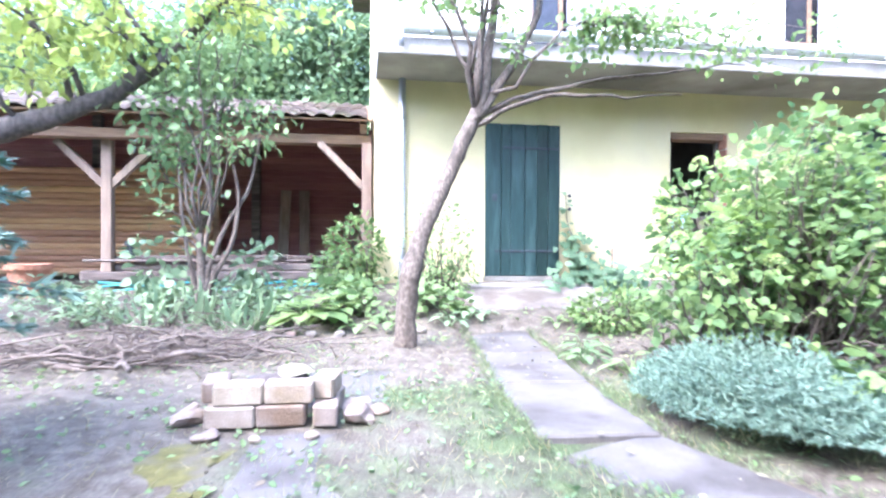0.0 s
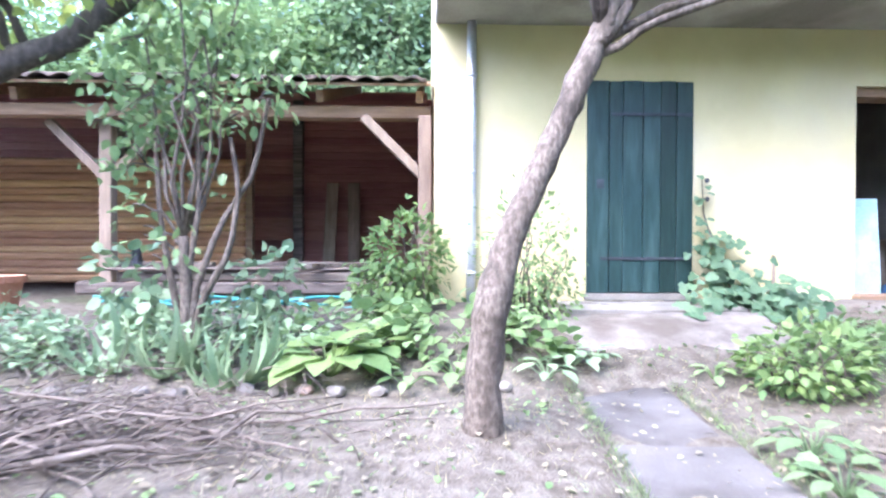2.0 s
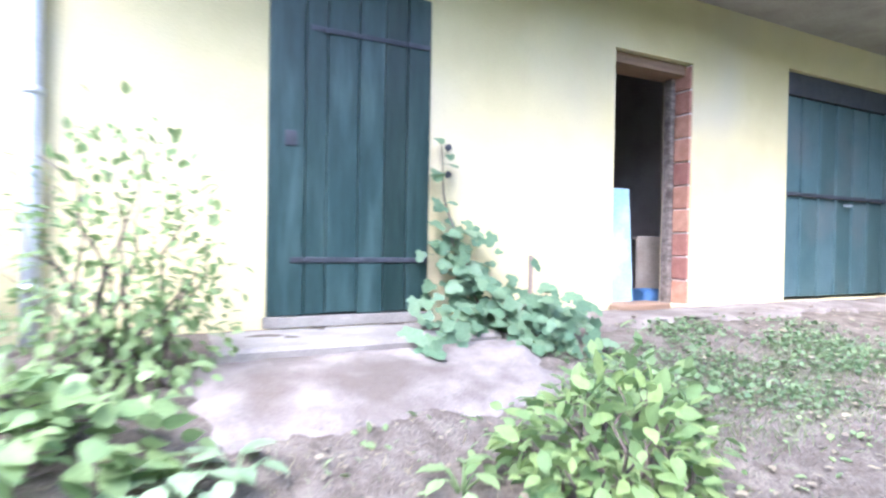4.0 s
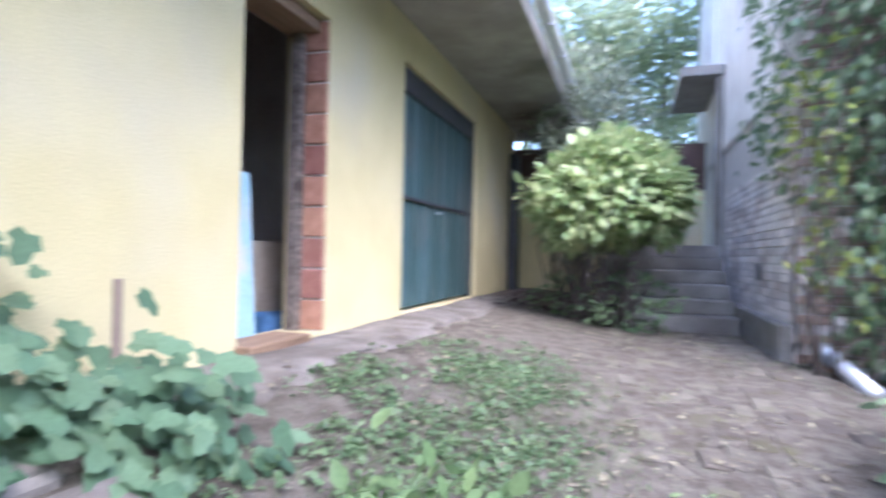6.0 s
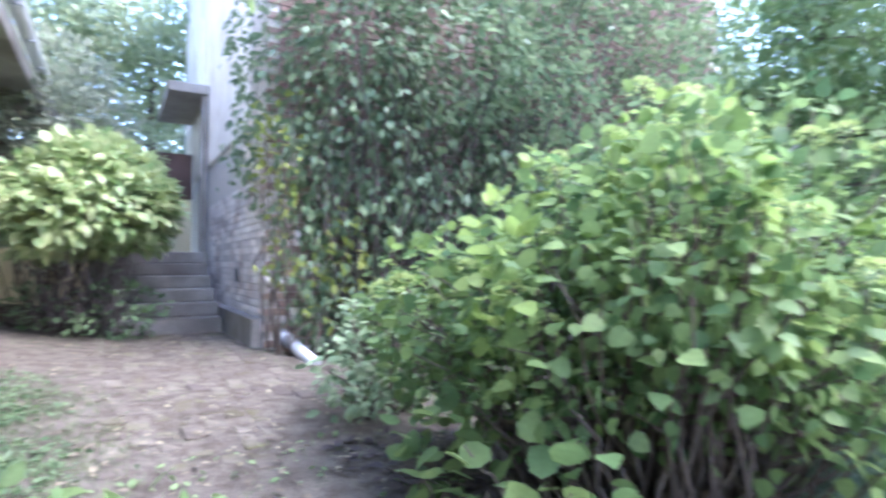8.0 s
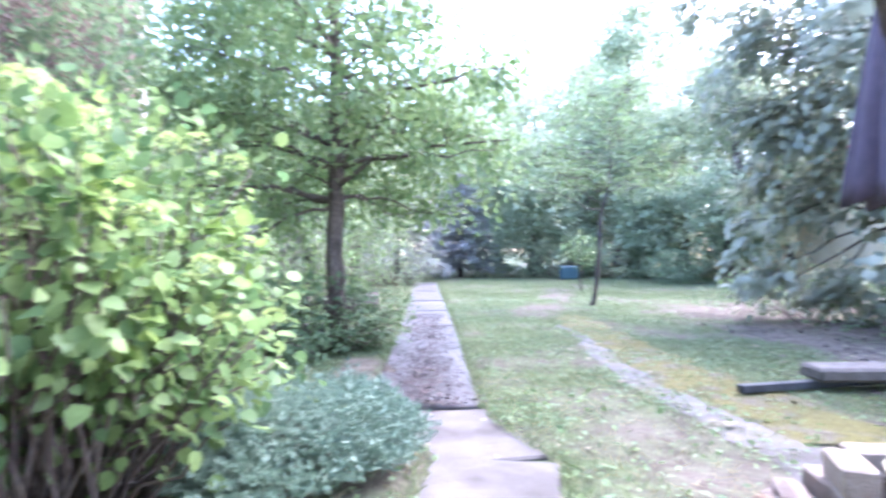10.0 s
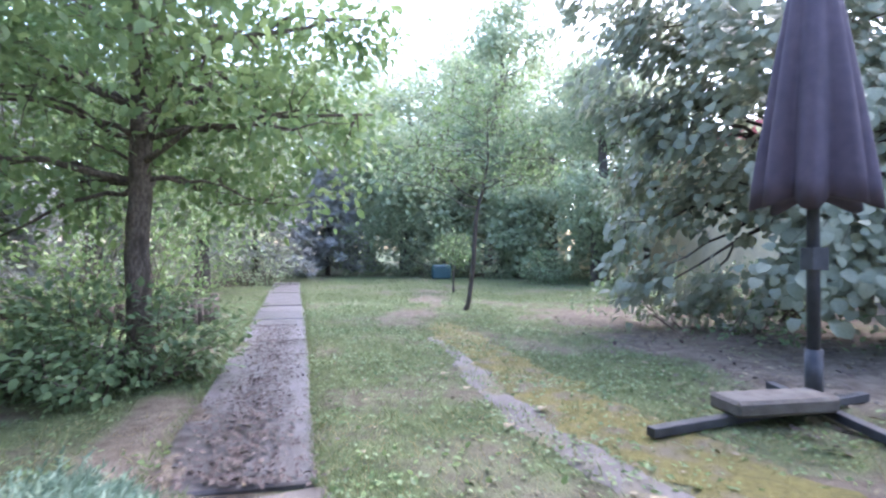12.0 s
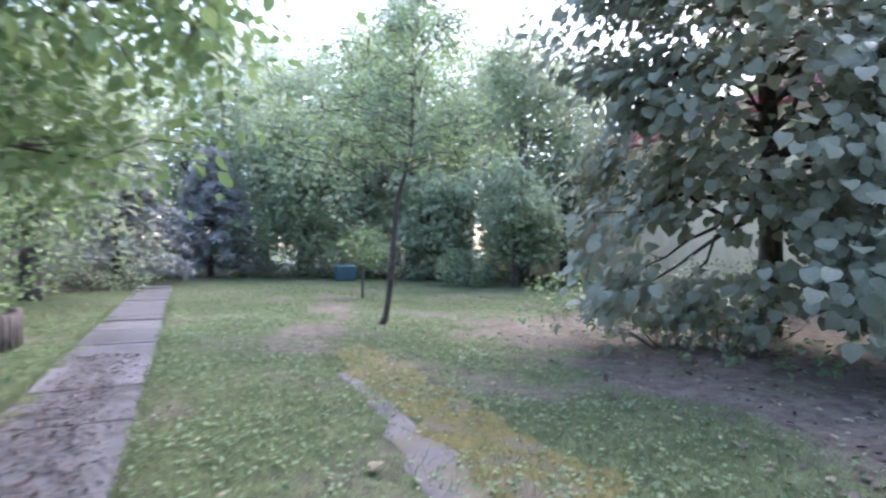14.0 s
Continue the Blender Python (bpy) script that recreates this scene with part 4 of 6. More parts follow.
# roof: tiles on a sheathing
rf = pose(0, 8.05, 2.74, 16, 0, 0)
block("roof_deck", SX0 - .3, SX1, -.02, 4.0, -.03, 0, BEAM, shed, m=rf, bevel=0)
bm = bmesh.new()
prof = [(-.125, .012), (-.07, .036), (-.02, .044), (.03, .036), (.07, .012), (.10, .004), (.125, .012)]
top = [[bm.verts.new((px, yy, pz + (.03 if yy < .1 else .012))) for px, pz in prof] for yy in (0, .58)]
bot = [[bm.verts.new((px, yy, pz + (.012 if yy < .1 else -.006))) for px, pz in prof] for yy in (0, .58)]
for j in range(6):
    bm.faces.new((top[0][j], top[0][j + 1], top[1][j + 1], top[1][j]))
    bm.faces.new((bot[0][j + 1], bot[0][j], bot[1][j], bot[1][j + 1]))
    bm.faces.new((bot[0][j], bot[0][j + 1], top[0][j + 1], top[0][j]))
tl = part("roof_tile", bm, TILE, shade=True)
tld = tl.data
bpy.data.objects.remove(tl)
for r in range(7):
    for k in range(38):
        ob = put("roof_tile", tld, shed)
        ob.matrix_basis = rf @ pose(SX0 - .1 + k * .24 + .1, -.06 + r * .55, .0 + rng.normal() * .004, rng.normal() * .8, rng.normal() * .8, rng.normal() * 1.0)


# ---- timber in and before the shed ----
def timber_stack():
    for layer, z, n, y0 in ((0, .31, 3, 8.56), (1, .462, 3, 8.5), (2, .60, 3, 8.60), (3, .728, 3, 8.56)):
        for k in range(n):
            y = y0 + k * .22 + rng.normal() * .02
            a, b = -3.6 + rng.random() * .9, .12 + rng.normal() * .2 - .12 * layer
            hgt = (.105 + .035 * rng.random()) if layer < 3 else .035
            b1 = thing("timber_beam", "long grey weathered timber beam stacked in the shed", "timber", "timber stack", at=((a + b) / 2, y, z))
            ln = (b - a) / 2
            block("beam", -ln, ln, -.085, .085, 0, hgt, GREYWOOD, b1, bevel=.018)
            b1.rotation_euler = (rng.normal() * .02, 0, rng.normal() * .022)
    for layer, z in ((1, .446), (2, .585)):
        for x in (-2.9, -1.5, -.3):
            tagged(block("bearer", x - .03, x + .03, 8.42, 9.15, z - .012, z + .016, TIMBER, bevel=.004), "thin wooden bearer between the stacked beams", "batten", "bearers")
    for k, (x, y, z, r) in enumerate(((-1.6, 8.75, .766, 14), (-1.0, 8.9, .766, -9), (-.45, 8.7, .766, 24), (-.15, 8.85, .766, -30), (-.75, 8.66, .766, 62), (-2.4, 8.8, .766, -5), (-2.9, 8.75, .766, 8))):
        tagged(block("offcut", -.32, .32, -.06, .06, 0, .05, GREYWOOD, bevel=.008, m=pose(x, y, z, 0, 0, r)), "short grey timber offcut lying on the stack", "offcut", "offcuts")


timber_stack()
for x, tilt, hgt in ((-1.22, 2, 1.7), (-.78, -1, 1.7), (-5.0, 4, 1.9)):
    tagged(block("leaning_plank", -.1, .1, -.02, .02, 0, hgt, TIMBER, m=pose(x, 11.45, .36, -7, tilt, 0), bevel=.006), "grey plank leaning on the red shed wall", "plank", "leaning planks")
hose = thing("garden_hose", "tangled teal garden hose before the timber stack", "hose", at=(-1.5, 8.3, .33))
for q in range(3):
    t2 = Tubes()
    xs_ = np.linspace(-1.7, 1.3, 40)
    t2.add(np.stack([xs_, .05 * q - .1 + .08 * np.sin(xs_ * (3 + q) + q), .035 + .03 * q + .03 * np.sin(xs_ * 5 + q * 2)], 1), [.016] * 40, 6)
    put("hose_loop", t2.mesh("hose_loop", HOSE), hose)
pot = thing("plant_pot", "round terracotta pot with a dry leggy plant", "plant pot", at=(-3.55, 7.35, float(height(-3.55, 7.35))))
bm = bmesh.new()
for r1, r2, z, h in ((.16, .22, .17, .34), (.245, .245, .36, .06)):
    bmesh.ops.create_cone(bm, cap_ends=True, segments=20, radius1=r1, radius2=r2, depth=h, matrix=Matrix.Translation((0, 0, z)))
part("pot", bm, TERRACOTTA, pot, shade=False)
pump = thing("water_pump", "small dark metal hand pump standing on the timber", "pump", at=(-2.95, 8.72, .766))
for zz, rr, hh in ((.03, .09, .06), (.12, .06, .14), (.22, .08, .06)):
    bm = bmesh.new()
    bmesh.ops.create_cone(bm, cap_ends=True, segments=12, radius1=rr, radius2=rr * .85, depth=hh, matrix=Matrix.Translation((0, 0, zz)))
    part("casing", bm, DARK_METAL, pump)


# ---- fire place of loose blocks ----
def fire_place():
    bm = bmesh.new()
    bbox(bm, -.118, .118, -.06, .06, 0, .106, .01)
    one = part("fire_brick", bm, BLOCKBRICK)
    data = one.data
    bpy.data.objects.remove(one)
    z0 = .095
    for x, y, z, r in ((-.30, 2.96, z0, 1), (-.055, 2.965, z0, -1), (.16, 3.0, z0, 90), (-.33, 3.14, z0, 84), (-.36, 3.37, z0, 96), (.17, 3.2, z0, 82),
                       (-.265, 2.975, z0 + .108, 2), (-.02, 2.98, z0 + .108, -1), (-.40, 3.10, z0 + .108, 97), (.155, 3.12, z0 + .108, 80)):
        ob = put("fire_brick", data)
        tagged(ob, "pale fire brick of a low garden fire place", "brick", "fire place bricks")
        ob.matrix_basis = pose(x, y, z, rng.normal() * .5, rng.normal() * .5, r)
    for x, y, r, s in ((.33, 3.0, 20, 1.2), (.32, 3.2, 50, 1.0), (.44, 3.08, 80, .6), (-.53, 3.04, -30, 1.1), (-.56, 3.22, 15, .9), (-.36, 2.84, 40, .7), (.10, 2.78, 60, .5), (-.15, 2.74, 10, .45), (-.42, 2.80, 80, .4)):
        bm = bmesh.new()
        bmesh.ops.create_icosphere(bm, subdivisions=2, radius=.075 * s)
        for v in bm.verts:
            v.co *= 1 + .8 * noise.noise(v.co * 13 + Vector((x, y, r)))
            v.co.z *= .6
        ob = part("rubble", bm, BLOCKBRICK)
        tagged(ob, "broken pale lump of masonry by the fire place", "rubble", "rubble")
        ob.matrix_basis = pose(x, y, float(height(x, y)) + .02, 0, 0, r)
    log = thing("charred_log", "short dark charred log inside the fire place", "log", at=(-.1, 3.2, .12))
    t2 = Tubes()
    t2.add(bend((-.16, 0, .09), (.14, .05, .10), .02, 5, .02), [.07, .075, .07, .072, .066], 9, .05)
    put("log", t2.mesh("log", DARKBARK), log)
    lf = leaf_mesh("leaf", BROAD, np.array([[-.1, 3.15, .30]]), np.array([[.9, .3, .1]]), np.array([[0, -.2, 1.]]), np.array([.2]), LITTER)
    tagged(put("fallen_leaf", lf), "large yellow leaf on the charred log", "leaf")


fire_place()


# ---- folded parasol ----
def parasol():
    px, py = -1.51, .66
    z0 = float(height(px, py))
    t = thing("parasol", "folded plum-grey canvas parasol on a dark steel cross base", "parasol", at=(px, py, z0))
    t2 = Tubes()
    t2.add([(0, 0, .02), (.01, .0, 1.2), (.02, .01, 3.25)], [.042, .04, .036], 14)
    put("pole", t2.mesh("pole", DARK_METAL), t)
    t2 = Tubes()
    t2.add([(0, 0, .0), (0, 0, .42)], [.055, .055], 14)
    put("base_sleeve", t2.mesh("base_sleeve", DARK_METAL), t)
    for a, ln in ((19, 1.42), (83, .93), (199, .55), (263, .55)):
        block("base_leg", .0, ln, -.035, .035, .02, .075, DARK_METAL, t, bevel=.004, m=Matrix.Rotation(radians(a), 4, 'Z') @ Matrix.Translation((0, 0, .0 if a in (19, 199) else .001)))
    # pleated hanging canvas
    n, rows_n = 96, 16
    v, l, s = [], [], []
    for i in range(rows_n):
        f = i / (rows_n - 1)
        z = 3.2 - f * 1.78
        r = .05 + .33 * f ** .8
        for j in range(n):
            a = 2 * math.pi * j / n
            fold = .5 + .5 * math.sin(a * 8 + .5 * math.sin(a * 3) + f * .7)
            rr = r * (1 - .42 * f * (1 - fold ** .7)) + .005 * math.sin(a * 17 + f * 4) * f
            zz = z - (.07 * fold * (f > .93) * (f - .93) / .07) + .02 * math.sin(a * 5) * f
            v.append((rr * math.cos(a) + .02, rr * math.sin(a) + .01, zz))
    for f, dr in ((1.0, -.05), (.97, -.12)):
        for j in range(n):
            a = 2 * math.pi * j / n
            fold = .5 + .5 * math.sin(a * 8 + .5 * math.sin(a * 3) + .7)
            rr = (.38 + dr * 2) * (1 - .42 * (1 - fold ** .7))
            v.append((rr * math.cos(a) + .02, rr * math.sin(a) + .01, 1.44 - .03 * fold + (.06 if dr < -.1 else -.02)))
    for i in range(rows_n + 1):
        for j in range(n):
            a, b = i * n + j, i * n + (j + 1) % n
            s.append(len(l))
            l += [a, a + n, b + n, b]
    put("canopy", raw_mesh("canopy", v, l, s, FABRIC, True), t, "plum-grey canvas hanging in pleats")
    t2 = Tubes()
    for k in range(8):
        a = 2 * math.pi * k / 8
        t2.add([(.04 * math.cos(a), .04 * math.sin(a), 3.1), (.24 * math.cos(a), .24 * math.sin(a), 1.55)], [.008, .008], 4)
    put("ribs", t2.mesh("ribs", DARK_METAL), t)
    block("crank_housing", -.06, .06, -.06, .06, .95, 1.1, DARK_METAL, t, "dark crank housing")
    w = tagged(block("weight_slab", -.36, .36, -.14, .14, 0, .1, STONE, bevel=.02, m=pose(px + .42, py + .2, z0 + .078, 0, 0, 6)), "rough grey stone slab weighing down the parasol base", "slab")


parasol()


# ---- brushwood ----
def brush_pile():
    t = thing("brush_pile", "heap of dry grey branches and twigs on bare soil", "brushwood", at=(-1.3, 4.7, .10))
    for nm, n, r, ln in (("branch", 16, .013, 1.5), ):
        for k in range(n):
            a = rng.normal() * .35 + (0 if rng.random() < .7 else 2.2)
            c = np.array([rng.normal() * .5, rng.normal() * .28, .05 + .13 * rng.random()])
            h = np.array([math.cos(a), math.sin(a), rng.normal() * .07]) * ln * (.35 + .4 * rng.random())
            p = bend(c - h, c + h, -.02, 7, .02)
            p[:, 2] = np.maximum(p[:, 2], .015)
            t2 = Tubes()
            t2.add(p, np.linspace(r * (.6 + rng.random()), .004, 7), 5)
            put(nm, t2.mesh(nm, TWIG), t)
    t2 = Tubes()
    for k in range(900):
        c = np.array([rng.normal() * .52, rng.normal() * .26, .03 + abs(rng.normal()) * .09])
        h = unit(rng.normal(size=3) * np.array([1, .7, .35])) * (.12 + .22 * rng.random())
        t2.add(bend(c, c + h, .02, 4, .05), [.005, .004, .003, .002], 3)
    tagged(put("twig_tangle", t2.mesh("twig_tangle", TWIG), t), kind="stuff")
    return t


brush_pile()
for a, b in (((-1.75, 4.25, .09), (-.42, 4.72, .08)), ((-1.05, 4.9, .09), (-.1, 4.55, .07)), ((-2.3, 4.45, .1), (-.9, 4.4, .09))):
    t2 = Tubes()
    t2.add(bend(a, b, .01, 9, .02) + np.array([0, 0, .055]), np.linspace(.022, .007, 9), 6)
    tagged(put("fallen_branch", t2.mesh("fallen_branch", TWIG)), "long dry grey branch lying on the soil", "branch", "fallen branches")

# stones edging the bed
for k in range(15):
    x, y = -1.9 + k * .2 + rng.normal() * .03, 5.52 + .06 * math.sin(k) + rng.normal() * .03
    if k in (2, 5, 11, 12, 13):
        continue
    bm = bmesh.new()
    bmesh.ops.create_icosphere(bm, subdivisions=2, radius=.055)
    for v in bm.verts:
        v.co *= 1 + .5 * noise.noise(v.co * 16 + Vector((k, 0, 0)))
        v.co.z *= .65
    ob = part("edging_stone", bm, REDBRICK if k == 8 else STONE)
    tagged(ob, "broken red brick in the bed edging" if k == 8 else "rough grey stone edging the flower bed", "stone", "bed edging stones")
    ob.matrix_basis = pose(x, y, float(height(x, y)) + .025, 0, 0, k * 47)
# low stone walls of the raised bed
for k in range(9):
    x, y = 3.75 + k * .3, -1.0 - .05 * k
    tagged(block("bed_stone", -.14, .14, -.1, .1, -.04, .2 + .03 * rng.random(), STONE, bevel=.03, m=pose(x, y, float(height(x, y)), 0, 0, rng.normal() * 6)), "squared grey stone edging a raised bed", "stone", "raised bed stones")
# palisade of short logs
for k in range(22):
    a = -0.5 + k * .13
    x, y = 5.35 - 1.35 * math.cos(a * .75), -4.05 + 1.2 * math.sin(a * .75 - .3)
    t2 = Tubes()
    t2.add([(0, 0, -.06), (0, 0, .2), (.004, 0, .34 + .05 * rng.random())], [.065, .064, .06], 9, .03)
    ob = put("palisade_log", t2.mesh("palisade_log", DARKBARK))
    ob.location = (x, y, float(height(x, y)))
    tagged(ob, "short upright brown log in a curved bed edging", "log", "palisade logs")
t2 = Tubes()
t2.add(bend((6.0, -4.6, .22), (7.4, -4.3, .24), .01, 6, .01), [.16, .165, .16, .155, .15, .15], 12, .04)
tagged(put("felled_log", t2.mesh("felled_log", BARK)), "thick felled log lying in the bed", "log")

# ---- the leaning fruit tree before the house ----
plum = tree("leaning_plum_tree", "slender leaning fruit tree with knotted grey-brown bark", [(.70, 4.72, .05, .105), (.70, 4.72, .42, .088), (.73, 4.73, .78, .086), (.845, 4.81, 1.10, .074), (.96, 4.86, 1.36, .068), (1.105, 4.91, 1.66, .066), (1.225, 4.95, 1.93, .07), (1.33, 4.97, 2.14, .06)],
     [(2.9, 4.9, 2.82, 1.25, .5, .24), (2.2, 4.9, 2.8, .8, .5, .22), (1.3, 4.9, 3.6, .8, .7, .6), (4.1, 5.0, 2.85, .7, .5, .25)], 6, 60, 2200, .08, BARK, LEAF_BRIGHT, LEAF, .10, .4)
for pts, rad in (([(0, 0, 0), (.08, 0, .25), (.13, -.02, .6), (.2, 0, 1.3), (.22, 0, 2.0)], [.062, .052, .045, .035, .02]),
                 ([(0, 0, .02), (.2, .02, .28), (.42, .05, .62), (.62, .08, 1.1), (.8, .1, 1.9)], [.055, .045, .04, .03, .018]),
                 ([(0, 0, .0), (.3, .05, .2), (.7, .1, .33), (1.3, .12, .48), (2.0, .15, .58), (2.75, .2, .72)], [.032, .026, .022, .018, .013, .006]),
                 ([(.02, 0, -.03), (.35, -.05, .15), (.8, -.06, .27), (1.3, -.08, .25), (1.9, -.1, .3)], [.028, .022, .018, .013, .006])):
    t2 = Tubes()
    p = np.array(pts, float)
    k = np.linspace(0, len(p) - 1, len(p) * 3)
    q = np.stack([np.interp(k, np.arange(len(p)), p[:, i]) for i in range(3)], 1)
    q[1:] += rng.normal(size=(len(q) - 1, 3)) * .008
    t2.add(q, np.interp(k, np.arange(len(p)), rad), 8, .05)
    ob = put("limb", t2.mesh("limb", BARK), plum)
    ob.location = Vector((1.31, 4.965, 2.08)) - plum.location

# ---- lilac before the shed, and the walnut limb over it ----
lilac = tree("lilac_shrub", "multi-stemmed lilac with fresh green heart-shaped leaves", [(-1.27, 6.1, .2, .05), (-1.28, 6.1, .7, .042), (-1.3, 6.1, 1.1, .035)],
     [(-1.45, 6.1, 1.55, .4, .35, .3), (-.95, 6.15, 2.3, .4, .4, .45), (-1.65, 6.15, 2.2, .4, .4, .5), (-1.2, 6.2, 2.95, .65, .45, .45), (-1.5, 5.95, 1.15, .3, .25, .2)], 14, 70, 1350, .10, BARK, LEAF_MID, LEAF, .11, .6, 200, category="shrub")
for pts in ([(0, 0, 0), (.05, 0, .5), (.2, .02, .95), (.45, .05, 1.35), (.55, .08, 1.9)], [(0, 0, 0), (-.02, 0, .5), (.08, 0, 1.1), (.05, .05, 1.8)], [(0, 0, 0), (-.1, 0, .5), (-.2, .02, 1.0), (-.25, .05, 1.6)], [(0, 0, 0), (.1, .0, .45), (.3, 0, .8), (.36, 0, 1.25), (.3, 0, 1.6)]):
    t2 = Tubes()
    p = np.array(pts, float)
    k = np.linspace(0, len(p) - 1, 12)
    q = np.stack([np.interp(k, np.arange(len(p)), p[:, i]) for i in range(3)], 1)
    t2.add(q, np.linspace(.032, .014, 12), 7, .05)
    put("stem", t2.mesh("stem", BARK), lilac)
tree("walnut_tree", "old tree with a thick dark limb reaching over the yard", [(-4.5, 5.7, 0.0, .26), (-4.3, 5.75, .8, .23), (-3.9, 5.85, 1.5, .19), (-3.3, 5.95, 1.98, .13), (-2.65, 6.05, 2.22, .10), (-2.1, 6.15, 2.5, .085), (-1.6, 6.2, 2.95, .075), (-1.0, 6.3, 3.7, .05)],
     [(-1.9, 6.1, 3.45, 1.1, .8, .55), (-2.7, 5.9, 2.95, .9, .8, .5), (-3.4, 5.8, 3.5, 1.2, 1.0, .8), (-.6, 6.3, 3.7, .9, .8, .5), (-2.2, 5.6, 2.75, .5, .4, .35)], 16, 130, 2100, .13, DARKBARK, LEAF_LIME, LEAF, .16, .5, 250)

# shrubs by the house corner
bush("corner_shrub", "leafy green shrub growing at the house corner", [(.26, 7.1, .98, .38, .3, .36), (.12, 7.05, .70, .40, .33, .28)], 26, 1200, .085, TWIG, LEAF_BRIGHT, LEAF, 120)
bush("wall_shrub", "thin airy shrub against the yellow wall", [(1.25, 6.75, 1.0, .42, .3, .55), (1.25, 6.6, .6, .46, .3, .32)], 34, 1500, .056, TWIG, LEAF_MID, LEAF, 0, .12, shell=.2)
bush("bed_weeds", "mixed low green weeds in the flower bed", [(.6, 6.25, .42, .55, .35, .24), (-.1, 6.4, .45, .5, .4, .2), (1.15, 6.1, .35, .35, .25, .18)], 14, 700, .1, TWIG, LEAF_MID, BROAD, 90, category="weeds")
bush("tall_weed", "tall broad-leaved weed before the timber stack", [(-1.85, 6.45, .82, .34, .28, .22), (-1.7, 6.4, .55, .3, .28, .2)], 12, 170, .11, TWIG, LEAF_IRIS, BROAD, 0, .07, category="weed", group="tall weeds")
bush("tall_weed", "tall broad-leaved weed before the timber stack", [(-.85, 6.55, .80, .28, .24, .2), (-.9, 6.5, .55, .26, .24, .2)], 10, 130, .11, TWIG, LEAF_IRIS, BROAD, 0, .07, category="weed", group="tall weeds")
bush("bed_weeds", "mixed low green weeds in the flower bed", [(-1.9, 6.1, .34, .7, .5, .22), (-2.9, 6.2, .36, .8, .6, .24), (-1.1, 6.3, .40, .6, .5, .22), (-.4, 6.3, .36, .5, .4, .2)], 34, 2300, .075, TWIG, LEAF_IRIS, LEAF, 60, category="weeds")


def strap_clump(x, y, n, size, mat, label, name="iris_clump", spread=.5):
    z = float(height(x, y))
    t = thing(name, label, "iris", "irises", at=(x, y, z))
    a = rng.random(n) * 2 * math.pi
    p = np.stack([np.cos(a) * .07 * rng.random(n), np.sin(a) * .07, np.full(n, -.01)], 1)
    d = np.stack([np.cos(a) * spread * rng.random(n), np.sin(a) * spread * rng.random(n), np.ones(n)], 1)
    u = np.stack([-np.cos(a), -np.sin(a), np.full(n, .1)], 1)
    leaf_objects("blade", STRAP, p, d, -u, size * (.6 + .5 * rng.random(n)), mat, t)


for x, y, n, s in ((-.76, 5.74, 24, .48), (-1.32, 5.88, 20, .56), (-1.1, 5.98, 14, .5), (-1.75, 5.92, 16, .48), (-.92, 5.68, 14, .38)):
    strap_clump(x, y, n, s, LEAF_IRIS, "clump of arching grey-green iris leaves", spread=2.6)


def rosette(name, label, x, y, n, size, mat, shape=BROAD, up=.5, category="plant", group=""):
    z = float(height(x, y))
    t = thing(name, label, category, group, at=(x, y, z))
    a = np.arange(n) * 2.4 + rng.random(n) * .4
    f = np.sqrt((np.arange(n) + .5) / n)
    stalk = np.stack([np.cos(a) * f * size * 1.1, np.sin(a) * f * size * 1.1, size * (.75 + .35 * rng.random(n)) * (1.15 - .6 * f)], 1)
    d = np.stack([np.cos(a), np.sin(a), np.full(n, up) - f * .8], 1)
    u = np.stack([np.cos(a) * .3, np.sin(a) * .3, np.ones(n)], 1)
    s = size * (.8 + .4 * rng.random(n))
    leaf_objects("leaf", shape, stalk, d, u, s, mat, t)
    t2 = Tubes()
    for q in stalk:
        t2.add(bend((0, 0, -.02), q, .1, 4, .02), [.006, .005, .004, .003], 4)
    tagged(put("stalkwork", t2.mesh("stalkwork", mat), t), kind="stuff")
    return t


rosette("hosta_plant", "broad-leaved bright green plant in the flower bed", -.22, 5.85, 22, .24, LEAF_BRIGHT)
rosette("hosta_plant", "broad-leaved bright green plant in the flower bed", .02, 6.1, 16, .2, LEAF_BRIGHT)
for x, y, n, s, m, lab in ((.62, 5.75, 12, .15, LEAF_MID, "low broad-leaved weed in the soil"), (1.22, 5.75, 12, .13, LEAF_IRIS, "low broad-leaved weed in the soil"), (.3, 5.65, 9, .12, LEAF_MID, "low broad-leaved weed in the soil"),
                           (1.45, 5.95, 12, .13, LEAF_IRIS, "grey-green silvery weed beside the slab"), (1.62, 5.98, 10, .11, LEAF_IRIS, "grey-green silvery weed beside the slab"), (2.35, 5.75, 8, .1, LEAF_MID, "low broad-leaved weed in the soil"),
                           (2.15, 4.5, 14, .14, LEAF_DARK, "low broad-leaved weed in the soil"), (2.0, 4.1, 12, .12, LEAF_DARK, "low broad-leaved weed in the soil"), (2.2, 3.75, 12, .13, LEAF_MID, "low broad-leaved weed in the soil")):
    rosette("broadleaf_weed", lab, x, y, n, s, m, LEAF, .3, "weed", "weeds")
bush("weed_clump", "round clump of bright green leafy weeds", [(2.85, 5.55, .32, .42, .36, .22)], 30, 700, .085, TWIG, LEAF_BRIGHT, LEAF, 200, category="weed")
bush("weed_clump", "round clump of bright green leafy weeds", [(3.35, 5.95, .38, .3, .25, .14)], 14, 260, .08, TWIG, LEAF_MID, LEAF, 0, category="weed")


